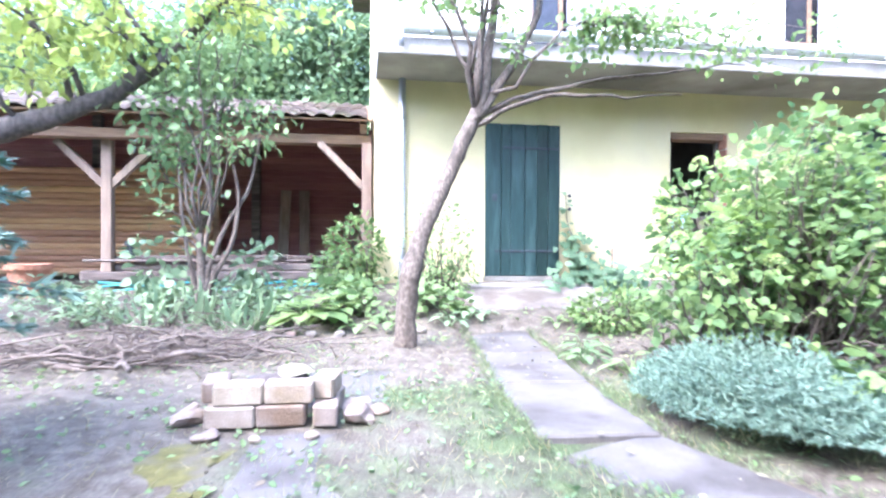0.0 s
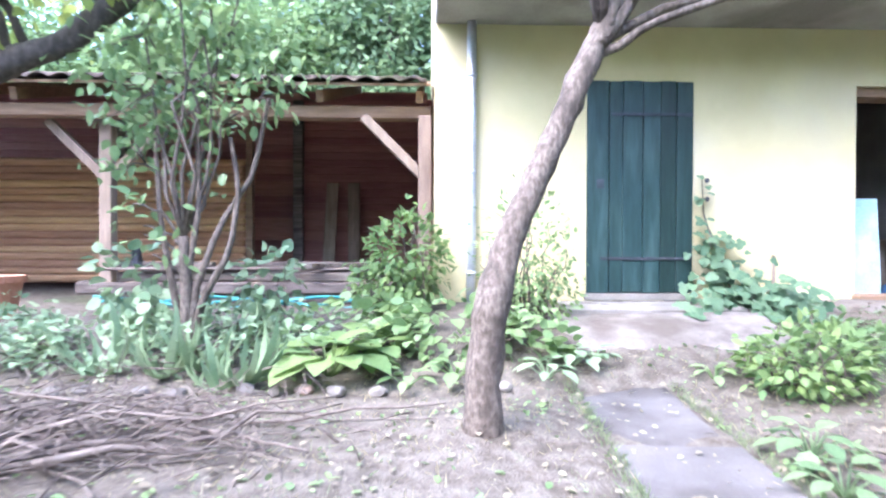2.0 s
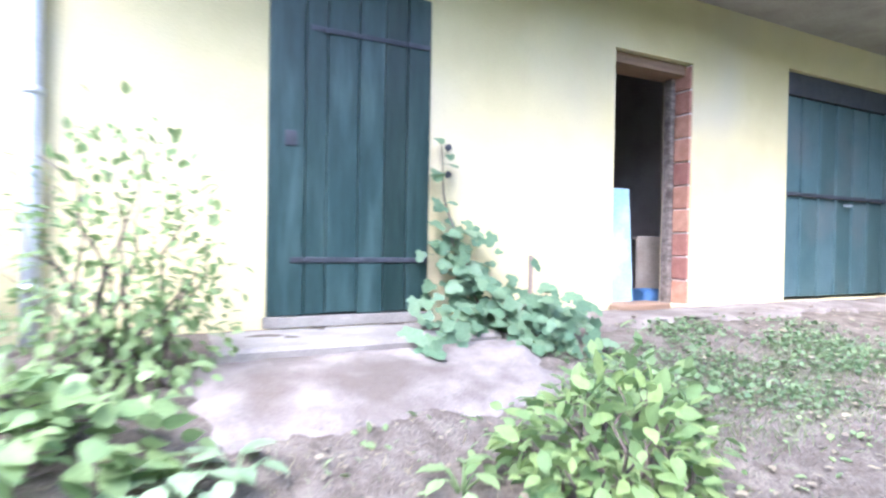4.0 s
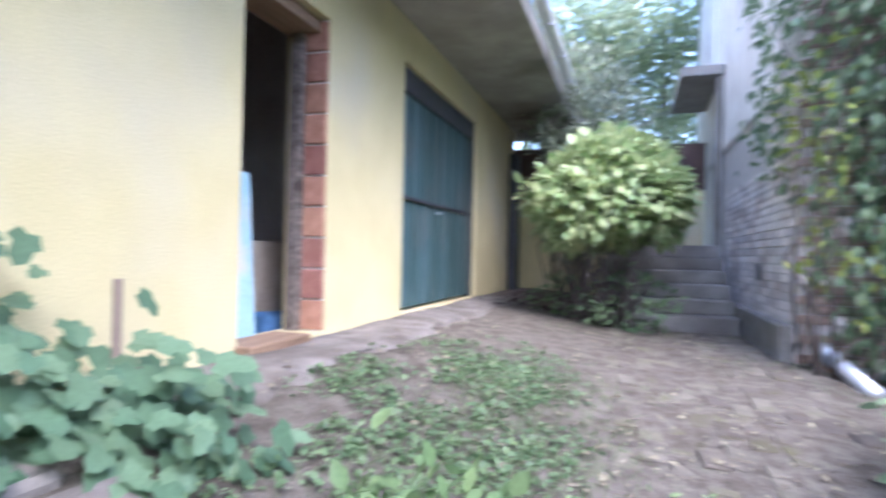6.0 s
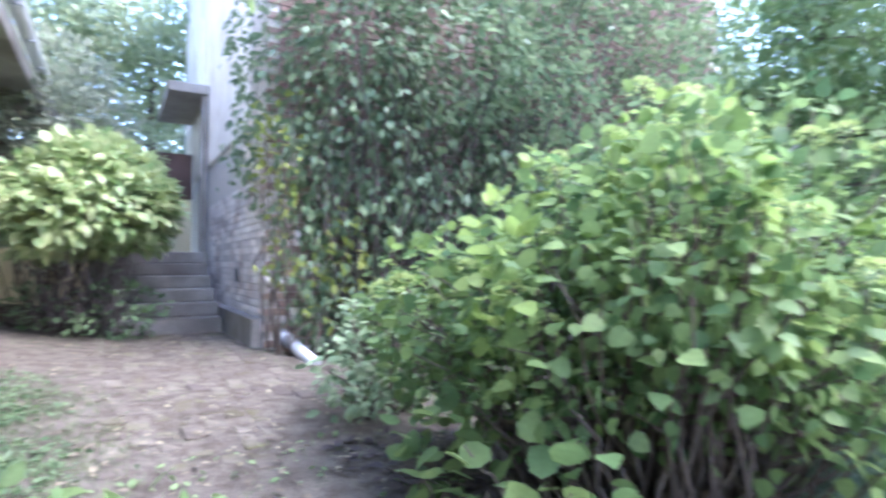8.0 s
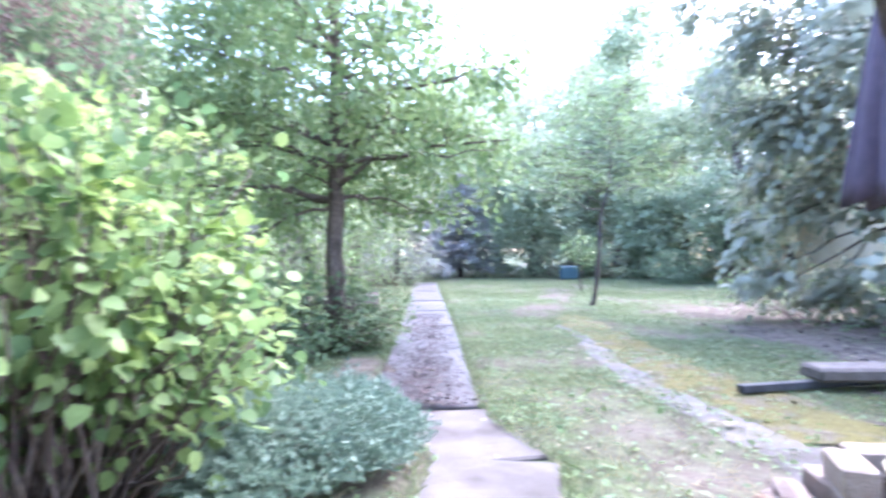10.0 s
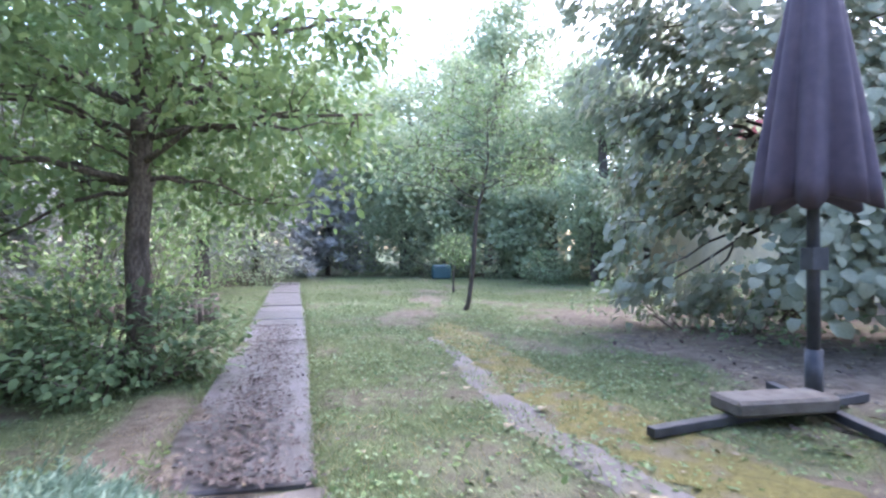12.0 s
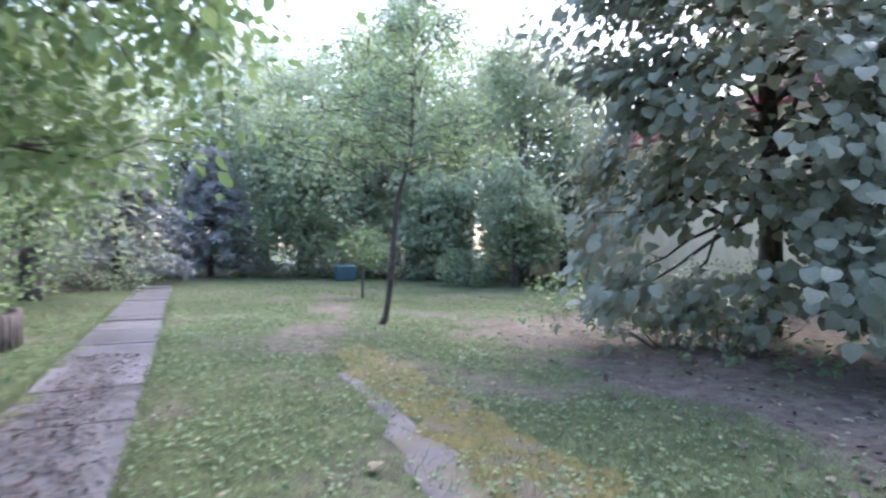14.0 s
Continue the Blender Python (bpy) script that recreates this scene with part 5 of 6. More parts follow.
# ---- vine beside the green door ----
def door_vine():
    x0, y0 = 3.3, 7.12
    z0 = .5
    t = thing("grape_vine", "sprawling vine with lobed leaves climbing beside the green door", "vine", at=(x0, y0, z0 - .03))
    off = np.array([x0, y0, z0 - .03])
    t2 = Tubes()
    runs = [[(3.3, 7.12, .5), (3.15, 7.28, .85), (3.1, 7.32, 1.08)], [(3.3, 7.12, .5), (3.58, 7.02, .68), (3.75, 6.98, .5)], [(3.3, 7.12, .5), (3.45, 6.85, .58), (3.5, 6.62, .44)], [(3.3, 7.12, .5), (3.02, 6.98, .62), (2.8, 6.82, .46)],
            [(3.2, 7.2, .8), (3.06, 7.35, 1.3), (3.04, 7.36, 1.7)]]
    pts = []
    for q in runs:
        q = np.array(q, float)
        k = np.linspace(0, len(q) - 1, 10)
        p = np.stack([np.interp(k, np.arange(len(q)), q[:, i]) for i in range(3)], 1)
        t2.add(p - off, np.linspace(.01, .004, 10), 5)
        pts.append(p)
    put("stemwork", t2.mesh("stemwork", TWIG), t)
    body = np.concatenate(pts[:4])
    n = 300
    p = body[rng.integers(len(body), size=n)] + rng.normal(size=(n, 3)) * np.array([.12, .12, .09])
    p[:, 1] = np.minimum(p[:, 1], WY - .06)
    p[:, 2] = np.maximum(p[:, 2], height(p[:, 0], p[:, 1]) + .05)
    thin = pts[4][2:]
    q = thin[rng.integers(len(thin), size=12)] + rng.normal(size=(12, 3)) * np.array([.05, .01, .05])
    q[:, 1] = np.minimum(q[:, 1], WY - .07)
    p = np.concatenate([p, q])
    n = len(p)
    d = np.stack([rng.normal(size=n) * .5, -np.abs(rng.normal(size=n)) * .5 - .2, -np.abs(rng.normal(size=n)) * .6], 1)
    u = np.stack([rng.normal(size=n) * .2, -np.ones(n) * .8 - .2 * rng.random(n), np.ones(n) * .8], 1)
    leaf_objects("leaf", VINE, p - off, d, u, .062 + .06 * rng.random(n), LEAF_VINE, t)
    more = body[rng.integers(len(body), size=170)] + rng.normal(size=(170, 3)) * np.array([.13, .12, .08])
    more[:, 1] = np.minimum(more[:, 1], WY - .06)
    more[:, 2] = np.maximum(more[:, 2], height(more[:, 0], more[:, 1]) + .04)
    tagged(put("foliage", leaf_mesh("foliage", VINE, more - off, d[:170], u[:170], .06 + .06 * rng.random(170), LEAF_VINE), t), kind="stuff")
    block("stake", .28, .305, -.02, .005, 0, .48, TIMBER, t, "short wooden stake", .003)


door_vine()


# ---- hydrangea and juniper between the paths ----
HY = [(2.82, 3.85, 1.12, .36, .42, .48), (3.15, 3.6, 1.24, .45, .5, .56), (3.2, 4.1, .88, .5, .42, .40), (3.7, 4.2, .80, .55, .4, .38), (4.2, 4.1, .76, .42, .35, .36), (2.5, 3.6, .76, .3, .28, .30), (3.65, 3.6, 1.16, .5, .45, .46),
      (2.95, 3.1, 1.28, .42, .42, .56), (3.4, 3.1, 1.32, .45, .4, .56), (2.62, 3.2, .78, .34, .3, .36), (3.2, 2.75, 1.0, .4, .3, .46)]
tops, td = in_blobs(HY, 120, 1.0)
SHOOTS = [(*(p + np.array([0, 0, .04])), .085, .085, .17) for p in tops[td[:, 2] > .25][:26]]
hyd = bush("hydrangea_bush", "large airy hydrangea with fresh green leaves and pale green flower heads", HY + SHOOTS, 300, 6600, .066, TWIG, LEAF_HYD, BROAD, 300, .09, foot=(3.15, 3.6), upward=.3, shell=.22, low=.12, bare=3)
off = np.array(hyd.location)
heads, hd = in_blobs(HY, 150, 1.0)
keep = (hd[:, 2] > .1)
fd = unit(rng.normal(size=(110, 3)) + np.array([0, 0, .9]))
floret = leaf_mesh("flower_head", SMALL, fd * np.array([.046, .046, .030]), fd + rng.normal(size=(110, 3)) * .5, rng.normal(size=(110, 3)), .014 + .010 * rng.random(110), FLOWER)
wood = Tubes()
for hpos in heads[keep][:54]:
    ob = tagged(put("flower_head", floret, hyd, "pale green rounded flower head"), "pale green rounded flower head", kind="stuff")
    ob.matrix_basis = pose(*(hpos - off), rng.normal() * 14, rng.normal() * 14, rng.random() * 360)
    wood.add(bend(hpos - off - np.array([rng.normal() * .08, rng.normal() * .08, .32]), hpos - off, .0, 4, .02), [.005, .004, .004, .003], 4)
tagged(put("stalkwork", wood.mesh("stalkwork", LEAF_HYD), hyd), kind="stuff")
yp, yd = in_blobs(SHOOTS, 620, .6)
tagged(put("young_leaves", leaf_mesh("young_leaves", BROAD, yp - off, yd + rng.normal(size=yd.shape) * .3, np.array([0, 0, 1.]) + rng.normal(size=yd.shape) * .4, .04 + .045 * rng.random(len(yp)), LEAF_YOUNG), hyd, "yellow-green young leaves"), kind="stuff")
bush("low_hydrangea", "low outer shoots of hydrangea with large leaves", [(2.85, 4.42, .36, .2, .15, .18), (3.4, 4.5, .38, .3, .15, .2), (2.76, 2.45, .34, .30, .24, .16), (3.15, 2.35, .38, .36, .28, .2)], 30, 300, .105, TWIG, LEAF_HYD, BROAD, 170, foot=(3.1, 4.45))
bush("spindle_shrub", "shrub with small pale blue-green leaves by the brick path", [(4.95, 4.0, .6, .4, .35, .36), (4.6, 4.3, .48, .3, .25, .25)], 24, 800, .075, TWIG, LEAF_IRIS, LEAF, 0, foot=(4.9, 4.05))


def juniper():
    t = thing("creeping_juniper", "spreading blue-green creeping juniper over the path edge", "juniper", at=(2.42, 2.78, .07))
    n = 2300
    a, r = rng.random(n) * 2 * math.pi, np.sqrt(rng.random(n))
    p = np.stack([r * np.cos(a) * .44, r * np.sin(a) * .66, .05 + .24 * (1 - r ** 2) * rng.random(n) + .04], 1)
    p[:, 0] += .1 * wob(p[:, 0], p[:, 1], 4)
    sh = np.stack([np.cos(a) * .8 + rng.normal(size=n) * .5, np.sin(a) * .8 + rng.normal(size=n) * .5, .25 + .35 * rng.random(n)], 1)
    sh = unit(sh)
    m = 20
    f = rng.random((n, m))
    pts = p[:, None] + sh[:, None] * (f * .2)[..., None]
    d = sh[:, None] * .6 + rng.normal(size=(n, m, 3)) * .6 + np.array([0, 0, .15])
    put("sprays", leaf_mesh("sprays", ([(-.16, 0, 0), (.16, 0, 0), (0, 1, .03)], [(0, 1, 2)]), pts.reshape(-1, 3), d.reshape(-1, 3), rng.normal(size=(n * m, 3)) + np.array([0, 0, 1.]), .02 + .022 * rng.random(n * m), LEAF_JUNIPER), t)
    t2 = Tubes()
    for k in range(0, n, 14):
        t2.add(bend((0, 0, .0), p[k], .05, 5, .03), [.012, .009, .006, .004, .003], 4)
    put("stemwork", t2.mesh("stemwork", BARK), t)


juniper()

# ---- variegated shrub and ivy at the yard's end ----
bush("variegated_laurel", "rounded variegated laurel with yellow-green glossy leaves", [(8.35, 5.75, 1.62, .92, .85, .45), (8.3, 5.7, 1.95, .6, .58, .40)], 46, 6500, .13, DARKBARK, LEAF_VARI, LEAF, 250, foot=(8.5, 5.8), upward=-.1, shell=.75, low=.62, bare=5)
bush("laurel_undergrowth", "dark leafy shoots below the laurel", [(8.3, 5.5, .6, .6, .45, .3), (8.6, 6.2, .6, .5, .4, .3)], 20, 500, .1, DARKBARK, LEAF_DARK, LEAF, 0, foot=(8.5, 5.7))
bush("glossy_shrub", "tall grey-green shrub behind the laurel", [(10.2, 6.0, 2.7, 1.0, .8, .8), (9.9, 5.7, 2.2, .8, .6, .6), (10.5, 6.3, 3.4, .9, .8, .7)], 40, 3200, .12, DARKBARK, LEAF_BIG, LEAF, 0, foot=(10.3, 6.3))
IVY = [(6.62, 3.55, 3.2, .55, .75, .75), (6.75, 4.02, 1.5, .30, .28, 1.2), (6.78, 4.05, 2.9, .36, .34, .9), (6.3, 2.7, 3.1, .75, .9, .8), (6.75, 3.5, .75, .30, .6, .45), (6.75, 3.2, 1.9, .22, .7, .7), (6.5, 3.5, 4.2, .6, .8, .7),
       (6.5, 1.4, 2.6, .6, .9, 1.3), (6.6, 2.0, 1.0, .45, .7, .8), (7.35, 4.42, 2.35, .40, .14, .50), (7.3, 4.42, 3.3, .40, .2, .5), (6.5, 1.9, 4.3, .7, 1.2, .7), (6.65, -1.0, 1.6, .5, 1.1, 1.2), (6.62, -.6, 3.6, .45, .7, .8), (6.62, .3, 4.9, .5, 1.2, 1.0), (6.65, -1.9, 3.0, .5, .8, 1.4), (6.65, -1.7, 5.0, .5, 1.0, .8)]
bush("ivy_mass", "dense dark ivy hanging over the brick gable", IVY, 250, 23000, .098, DARKBARK, LEAF_IVY, LEAF, 300, .16, foot=(6.8, 3.0), upward=-.35, shell=.6, category="ivy")
bush("ivy_shoots", "fresh yellow-green ivy shoots at the wall corner", [(6.72, 4.2, 2.1, .2, .14, .6), (7.05, 4.4, 2.2, .22, .1, .5), (6.55, 3.7, 1.2, .2, .2, .5)], 14, 240, .10, TWIG, LEAF_LIME, LEAF, 0, .08, foot=(6.85, 4.15), category="ivy")


# ---- conifers ----
def spruce(x, y, h, r, mat, label, name="blue_spruce", n=260, low=.25, per=34, nl=.05):
    z0 = float(height(x, y))
    t = thing(name, label, "conifer", "conifers", at=(x, y, z0))
    t2 = Tubes()
    t2.add([(0, 0, -.05), (.01, 0, h * .5), (0, 0, h)], [.035 + .018 * h, .02 + .008 * h, .012], 8, .04)
    put("trunk", t2.mesh("trunk", DARKBARK), t)
    wood = Tubes()
    ps, ds = [], []
    for k in range(n):
        f = (k + rng.random()) / n
        z = low + (h - low) * f ** .9
        ln = r * (1 - f) ** .8 * (.7 + .4 * rng.random()) + .1
        a = k * 2.4 + rng.random()
        tip = np.array([math.cos(a) * ln, math.sin(a) * ln, z - .12 * ln + .1 * rng.random()])
        line = bend((0, 0, z), tip, .06, 5, .02)
        wood.add(line, [.012, .009, .007, .005, .003], 4)
        g = rng.random(per) ** .6
        c = np.stack([np.interp(g, np.linspace(0, 1, 5), line[:, i]) for i in range(3)], 1)
        side = np.array([-math.sin(a), math.cos(a), 0])
        sg = rng.choice([-1, 1], per)
        d0 = unit(tip - line[0])
        d = d0 * .7 + side * sg[:, None] * (.7 * (1 - g * .5))[:, None] + rng.normal(size=(per, 3)) * .18
        for q in range(3):
            ps.append(c + unit(d) * (rng.random(per) * .22 * (1.1 - g))[:, None] * min(1, r))
            ds.append(d + rng.normal(size=(per, 3)) * .45)
    ps, ds = np.concatenate(ps), np.concatenate(ds)
    tagged(put("branchwork", wood.mesh("branchwork", DARKBARK), t), kind="stuff")
    tagged(put("needles", leaf_mesh("needles", ([(-.2, 0, 0), (.2, 0, 0), (.06, 1, .03), (-.06, 1, .03)], [(0, 1, 2, 3)]), ps, ds, rng.normal(size=ps.shape) + np.array([0, 0, 1.5]), nl * (1 + rng.random(len(ps))), mat), t), kind="stuff")
    return t


spruce(-1.75, 2.35, 2.2, .95, LEAF_JUNIPER, "young spruce with soft grey-green needles", "young_spruce", 120, .62, 44, .035)
spruce(7.8, -5.6, 3.4, 1.5, LEAF_BLUE, "silvery blue spruce in the raised bed", n=170, per=44, nl=.07)
spruce(6.1, -15.5, 5.2, 2.2, LEAF_BLUE, "broad silvery blue spruce at the garden's end", n=170, per=44, nl=.13)
spruce(4.0, -18.5, 4.2, 2.0, LEAF_BLUE, "broad silvery blue spruce at the garden's end", n=170, per=44, nl=.13)
spruce(8.6, -13.0, 5.0, 2.0, LEAF_BLUE, "broad silvery blue spruce at the garden's end", n=170, per=44, nl=.13)

# ---- garden trees ----
tree("lime_tree", "straight young garden tree with a spreading green crown", [(3.38, -.62, .0, .125), (3.38, -.62, .5, .10), (3.40, -.62, 1.2, .094), (3.38, -.62, 1.9, .09), (3.36, -.6, 3.0, .07), (3.4, -.6, 4.4, .045), (3.4, -.6, 6.0, .02)],
     [(3.4, -.6, 3.0, 2.2, 2.0, 1.0), (2.5, -.9, 2.25, 1.3, 1.5, .55), (4.6, -1.0, 2.2, 1.5, 1.5, .8), (3.5, -.6, 4.6, 2.0, 2.0, 1.2), (3.2, -2.0, 2.6, 1.6, 1.2, .8), (3.6, .5, 2.8, 1.4, .9, .6), (3.4, -.6, 6.0, 1.3, 1.3, .8), (2.5, -1.3, 1.75, .9, .9, .4), (4.6, -.6, 1.55, 1.1, .9, .5), (3.6, -2.4, 1.7, 1.0, .7, .5), (2.0, -1.4, 2.9, .8, .9, .5)], 56, 440, 20000, .095, BARK, LEAF_MID, LEAF, .17, .35)
tree("garden_sapling", "slender sapling with a light feathery crown", [(.08, -5.66, .0, .055), (.02, -5.62, .18, .042), (-.06, -5.6, .9, .040), (-.1, -5.6, 1.7, .036), (-.22, -5.6, 2.15, .026), (-.32, -5.62, 2.7, .018), (-.3, -5.6, 3.5, .008)],
     [(-.2, -5.6, 2.9, 1.3, 1.1, .7), (-1.15, -5.7, 2.55, .85, .8, .45), (.8, -5.6, 2.6, .9, .8, .5), (-.35, -5.6, 3.9, .95, .9, .55), (.55, -5.5, 3.5, .8, .7, .45)], 34, 220, 4300, .065, DARKBARK, LEAF_MID, SMALL, .15, .3)
tree("small_sapling", "very small sapling in the mown grass", [(-.12, -9.7, .0, .03), (-.12, -9.7, .7, .022), (-.12, -9.7, 1.2, .012)], [(-.12, -9.7, 1.15, .55, .5, .4)], 8, 40, 700, .08, DARKBARK, LEAF_MID, SMALL, .12, .3)
BIGB = [(-2.75, -1.15, 1.25, .65, .55, .65), (-3.4, -1.2, 2.3, 1.0, .9, .9), (-3.2, -1.9, 3.6, 1.2, 1.0, 1.1), (-2.6, -.85, .72, .5, .4, .3), (-3.6, -.9, .8, .7, .5, .4), (-1.95, -3.3, .55, .75, .6, .5), (-2.6, -3.5, .5, .9, .7, .45), (-3.6, -2.8, .5, .9, .6, .4), (-2.5, -3.4, 2.4, 1.0, .9, .7), (-2.3, -3.7, 3.4, 1.2, 1.0, 1.0), (-2.2, -4.0, 5.2, 1.4, 1.2, 1.1), (-3.9, -1.9, .8, .8, .5, .45), (-4.0, -3.6, 3.0, 1.9, 1.6, 1.2), (-3.2, -3.3, 1.75, .75, .8, .45), (-2.35, -3.7, 1.5, .7, .7, .65), (-3.0, -3.9, 2.0, .8, .7, .5), (-4.0, -2.6, 1.3, .7, .6, .5), (-4.2, -3.4, 4.6, 2.2, 1.8, 1.5), (-2.4, -3.3, .5, .7, .5, .32), (-2.9, -3.6, 3.6, 1.3, 1.2, 1.0), (-4.6, -2.2, 1.8, 1.3, 1.1, 1.0), (-5.6, -2.0, 2.6, 1.3, 1.2, 1.3), (-4.3, -1.6, 1.05, .9, .6, .4), (-5.2, -.9, 2.0, 1.2, .9, .8), (-5.0, -1.6, 4.0, 1.4, 1.2, 1.0), (-4.2, -1.1, 3.0, .9, .8, .8)]
tree("broadleaf_tree", "large dark tree with big drooping grey-green leaves to the ground", [(-4.6, -3.8, .0, .16), (-4.55, -3.75, .8, .14), (-4.5, -3.7, 1.8, .12), (-4.3, -3.6, 3.2, .09), (-4.2, -3.5, 5.2, .04)],
     BIGB, 76, 470, 17000, .14, DARKBARK, LEAF_BIG, OVATE, .17, .6, 300, shingle=True)
for x, y, lean in ((-6.3, -4.4, .1), (-6.0, -3.0, -.2), (-5.6, -4.9, .15), (-5.2, -2.6, .2)):
    t2 = Tubes()
    t2.add(bend((x, y, -.02), (x + lean, y + .2, 3.4), .0, 7, .012), np.linspace(.10, .05, 7), 8, .05)
    tagged(put("tree_stem", t2.mesh("tree_stem", DARKBARK)), "dark bare stem in the shade of the large tree", "stem", "shaded stems")

# undergrowth by the lime tree and along the garden
bush("underbrush", "dark green undergrowth round the tree foot", [(3.5, -.35, .46, .7, .55, .44), (3.05, -.75, .42, .48, .5, .36), (4.1, -.2, .46, .7, .5, .40), (3.7, .1, .36, .6, .42, .3)], 46, 3200, .078, TWIG, LEAF_DARK, LEAF, 0, category="undergrowth")
bush("underbrush", "bright green undergrowth behind the tree", [(4.9, -3.4, .9, 1.0, .9, .8), (5.6, -2.6, .7, 1.0, .8, .6), (4.7, -5.6, 1.5, 1.2, 1.0, 1.2), (6.0, -6.5, 1.6, 1.4, 1.2, 1.3)], 60, 5200, .085, TWIG, LEAF_MID, LEAF, 0, category="undergrowth")
bush("lawn_weeds", "low green ground cover in the raised bed", [(5.2, -1.9, .15, 1.3, .9, .16), (4.6, -2.9, .12, .9, .7, .12), (6.6, -2.4, .15, 1.2, 1.0, .16)], 30, 2600, .06, TWIG, LEAF_MID, SMALL, 0, category="ground cover")
bush("dark_undergrowth", "dark undergrowth beneath the large tree", [(-2.7, -2.3, .2, .7, .5, .2), (-3.5, -1.5, .25, .8, .5, .22), (-2.2, -4.2, .3, .9, .6, .3), (-3.4, -3.4, .35, 1.0, .7, .35), (-5.2, -5.2, .35, 1.4, .9, .32), (-4.0, -7.0, .4, 1.5, 1.2, .4), (-6.6, -6.8, .5, 1.6, 1.4, .5)], 60, 4200, .08, TWIG, LEAF_DARK, LEAF, 0, category="undergrowth")

# ---- hedges and trees round the garden ----
def far_tree(name, label, x, y, h, r, mat, n, size=.2, base=.8, shape=SMALL):
    cz = base + (h - base) / 2
    rz = (h - base) / 2
    blobs = [(x, y, cz, r * .75, r * .75, rz * .8)]
    for k in range(7):
        a = k * .9 + rng.random()
        q = .55 * r * (.6 + .6 * rng.random())
        blobs.append((x + math.cos(a) * q, y + math.sin(a) * q, base + (h - base) * (.2 + .7 * rng.random()), r * .42, r * .42, rz * .36))
    return tree(name, label, [(x, y, .0, .05 + .022 * h), (x, y, h * .35, .04 + .014 * h), (x + .1, y, h * .8, .03)], blobs, 18, 190, int(n * 1.5), size * 1.35, DARKBARK, mat, shape, r * .13, .25, group="background trees")


for x, y, h, r, m, n in ((1.0, -18.5, 6.0, 2.6, LEAF_HAZY, 6500), (-1.4, -19.5, 7.0, 2.6, LEAF_HAZY, 6000), (-3.2, -16.5, 3.6, 1.6, LEAF_HAZY, 3500), (2.6, -23, 9, 3.2, LEAF_HAZY, 5000), (-2.5, -26, 13, 3.6, LEAF_HAZY, 5000), (-6.5, -24, 12, 3.6, LEAF_HAZY, 5000),
                         (7.8, -8.4, 9, 2.6, LEAF_MID, 7500), (8.5, -20, 9, 3.6, LEAF_HAZY, 5500), (12, -12, 8, 3.4, LEAF_MID, 6000), (10.5, -7.0, 6.5, 2.8, LEAF_MID, 6500), (9.0, -3.2, 6.0, 2.4, LEAF_MID, 6500), (6.0, -10.0, 6.5, 2.4, LEAF_HAZY, 5500), (6.0, -25, 11, 3.6, LEAF_HAZY, 5000),
                         (-4.7, -12.6, 3.6, 1.5, LEAF_HAZY, 3000), (-5.2, -19, 9, 3.0, LEAF_HAZY, 5000), (-8.5, -17, 10, 3.4, LEAF_HAZY, 5000), (4.0, -27, 12, 4.0, LEAF_HAZY, 5000), (0.5, -29, 13, 4.2, LEAF_HAZY, 5000), (-4.5, -31, 15, 4.5, LEAF_HAZY, 5000), (10, -27, 11, 4.2, LEAF_HAZY, 5000), (13.5, -18, 10, 4.0, LEAF_HAZY, 5000), (13, -3.5, 8, 3.2, LEAF_MID, 4500), (-3.6, -21.5, 14, 3.0, LEAF_HAZY, 9000), (-5.7, -14.5, 9.5, 2.4, LEAF_HAZY, 6500), (-2.0, -34, 19, 4.6, LEAF_HAZY, 6000), (3.2, -36, 17, 4.8, LEAF_HAZY, 6000), (-7.5, -37, 18, 5, LEAF_HAZY, 6000), (8, -36, 16, 5, LEAF_HAZY, 5000), (-9.0, 2.0, 7, 3.0, LEAF_MID, 5000)):
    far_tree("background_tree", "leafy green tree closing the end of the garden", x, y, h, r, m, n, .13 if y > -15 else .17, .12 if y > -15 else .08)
for x, y, h, r, m, n in ((-4.2, 15.5, 7.2, 3.2, LEAF_MID, 9000), (-.6, 16.5, 9.5, 3.0, LEAF_DARK, 13000), (-8.6, 16, 7, 3.2, LEAF_MID, 8000), (-2.4, 18, 11, 3.2, LEAF_DARK, 11000), (-7.0, 18.5, 9, 3.2, LEAF_DARK, 6500)):
    far_tree("background_tree", "leafy green tree rising behind the shed roof", x, y, h, r, m, n, .16, 1.0)
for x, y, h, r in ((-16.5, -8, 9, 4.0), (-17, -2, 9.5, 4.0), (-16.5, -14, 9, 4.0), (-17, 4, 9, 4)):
    far_tree("background_tree", "tall green tree behind the sand-coloured house", x, y, h, r, LEAF_HAZY, 5000, .2, .6)
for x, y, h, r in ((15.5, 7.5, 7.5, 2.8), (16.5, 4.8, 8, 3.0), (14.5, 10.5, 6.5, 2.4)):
    far_tree("background_tree", "hazy pale green tree beyond the yard steps", x, y, h, r, LEAF_HAZY, 5500, .16, .8)
bush("back_hedge", "dark trimmed hedge closing the lawn", [(-2.8, -16.0, .8, 1.6, .8, .9), (-5.4, -15.5, .8, 1.6, .9, .9), (.9, -17, 1.3, 1.9, .9, 1.4), (-.8, -17.2, 1.0, 1.2, .8, 1.1), (2.6, -17.6, 1.1, 1.3, .8, 1.2), (-4.2, -17.6, 1.5, 1.4, .9, 1.5)], 50, 11000, .13, TWIG, LEAF_HAZY, SMALL, 0, category="hedge", foot=(-2.0, -16.5))
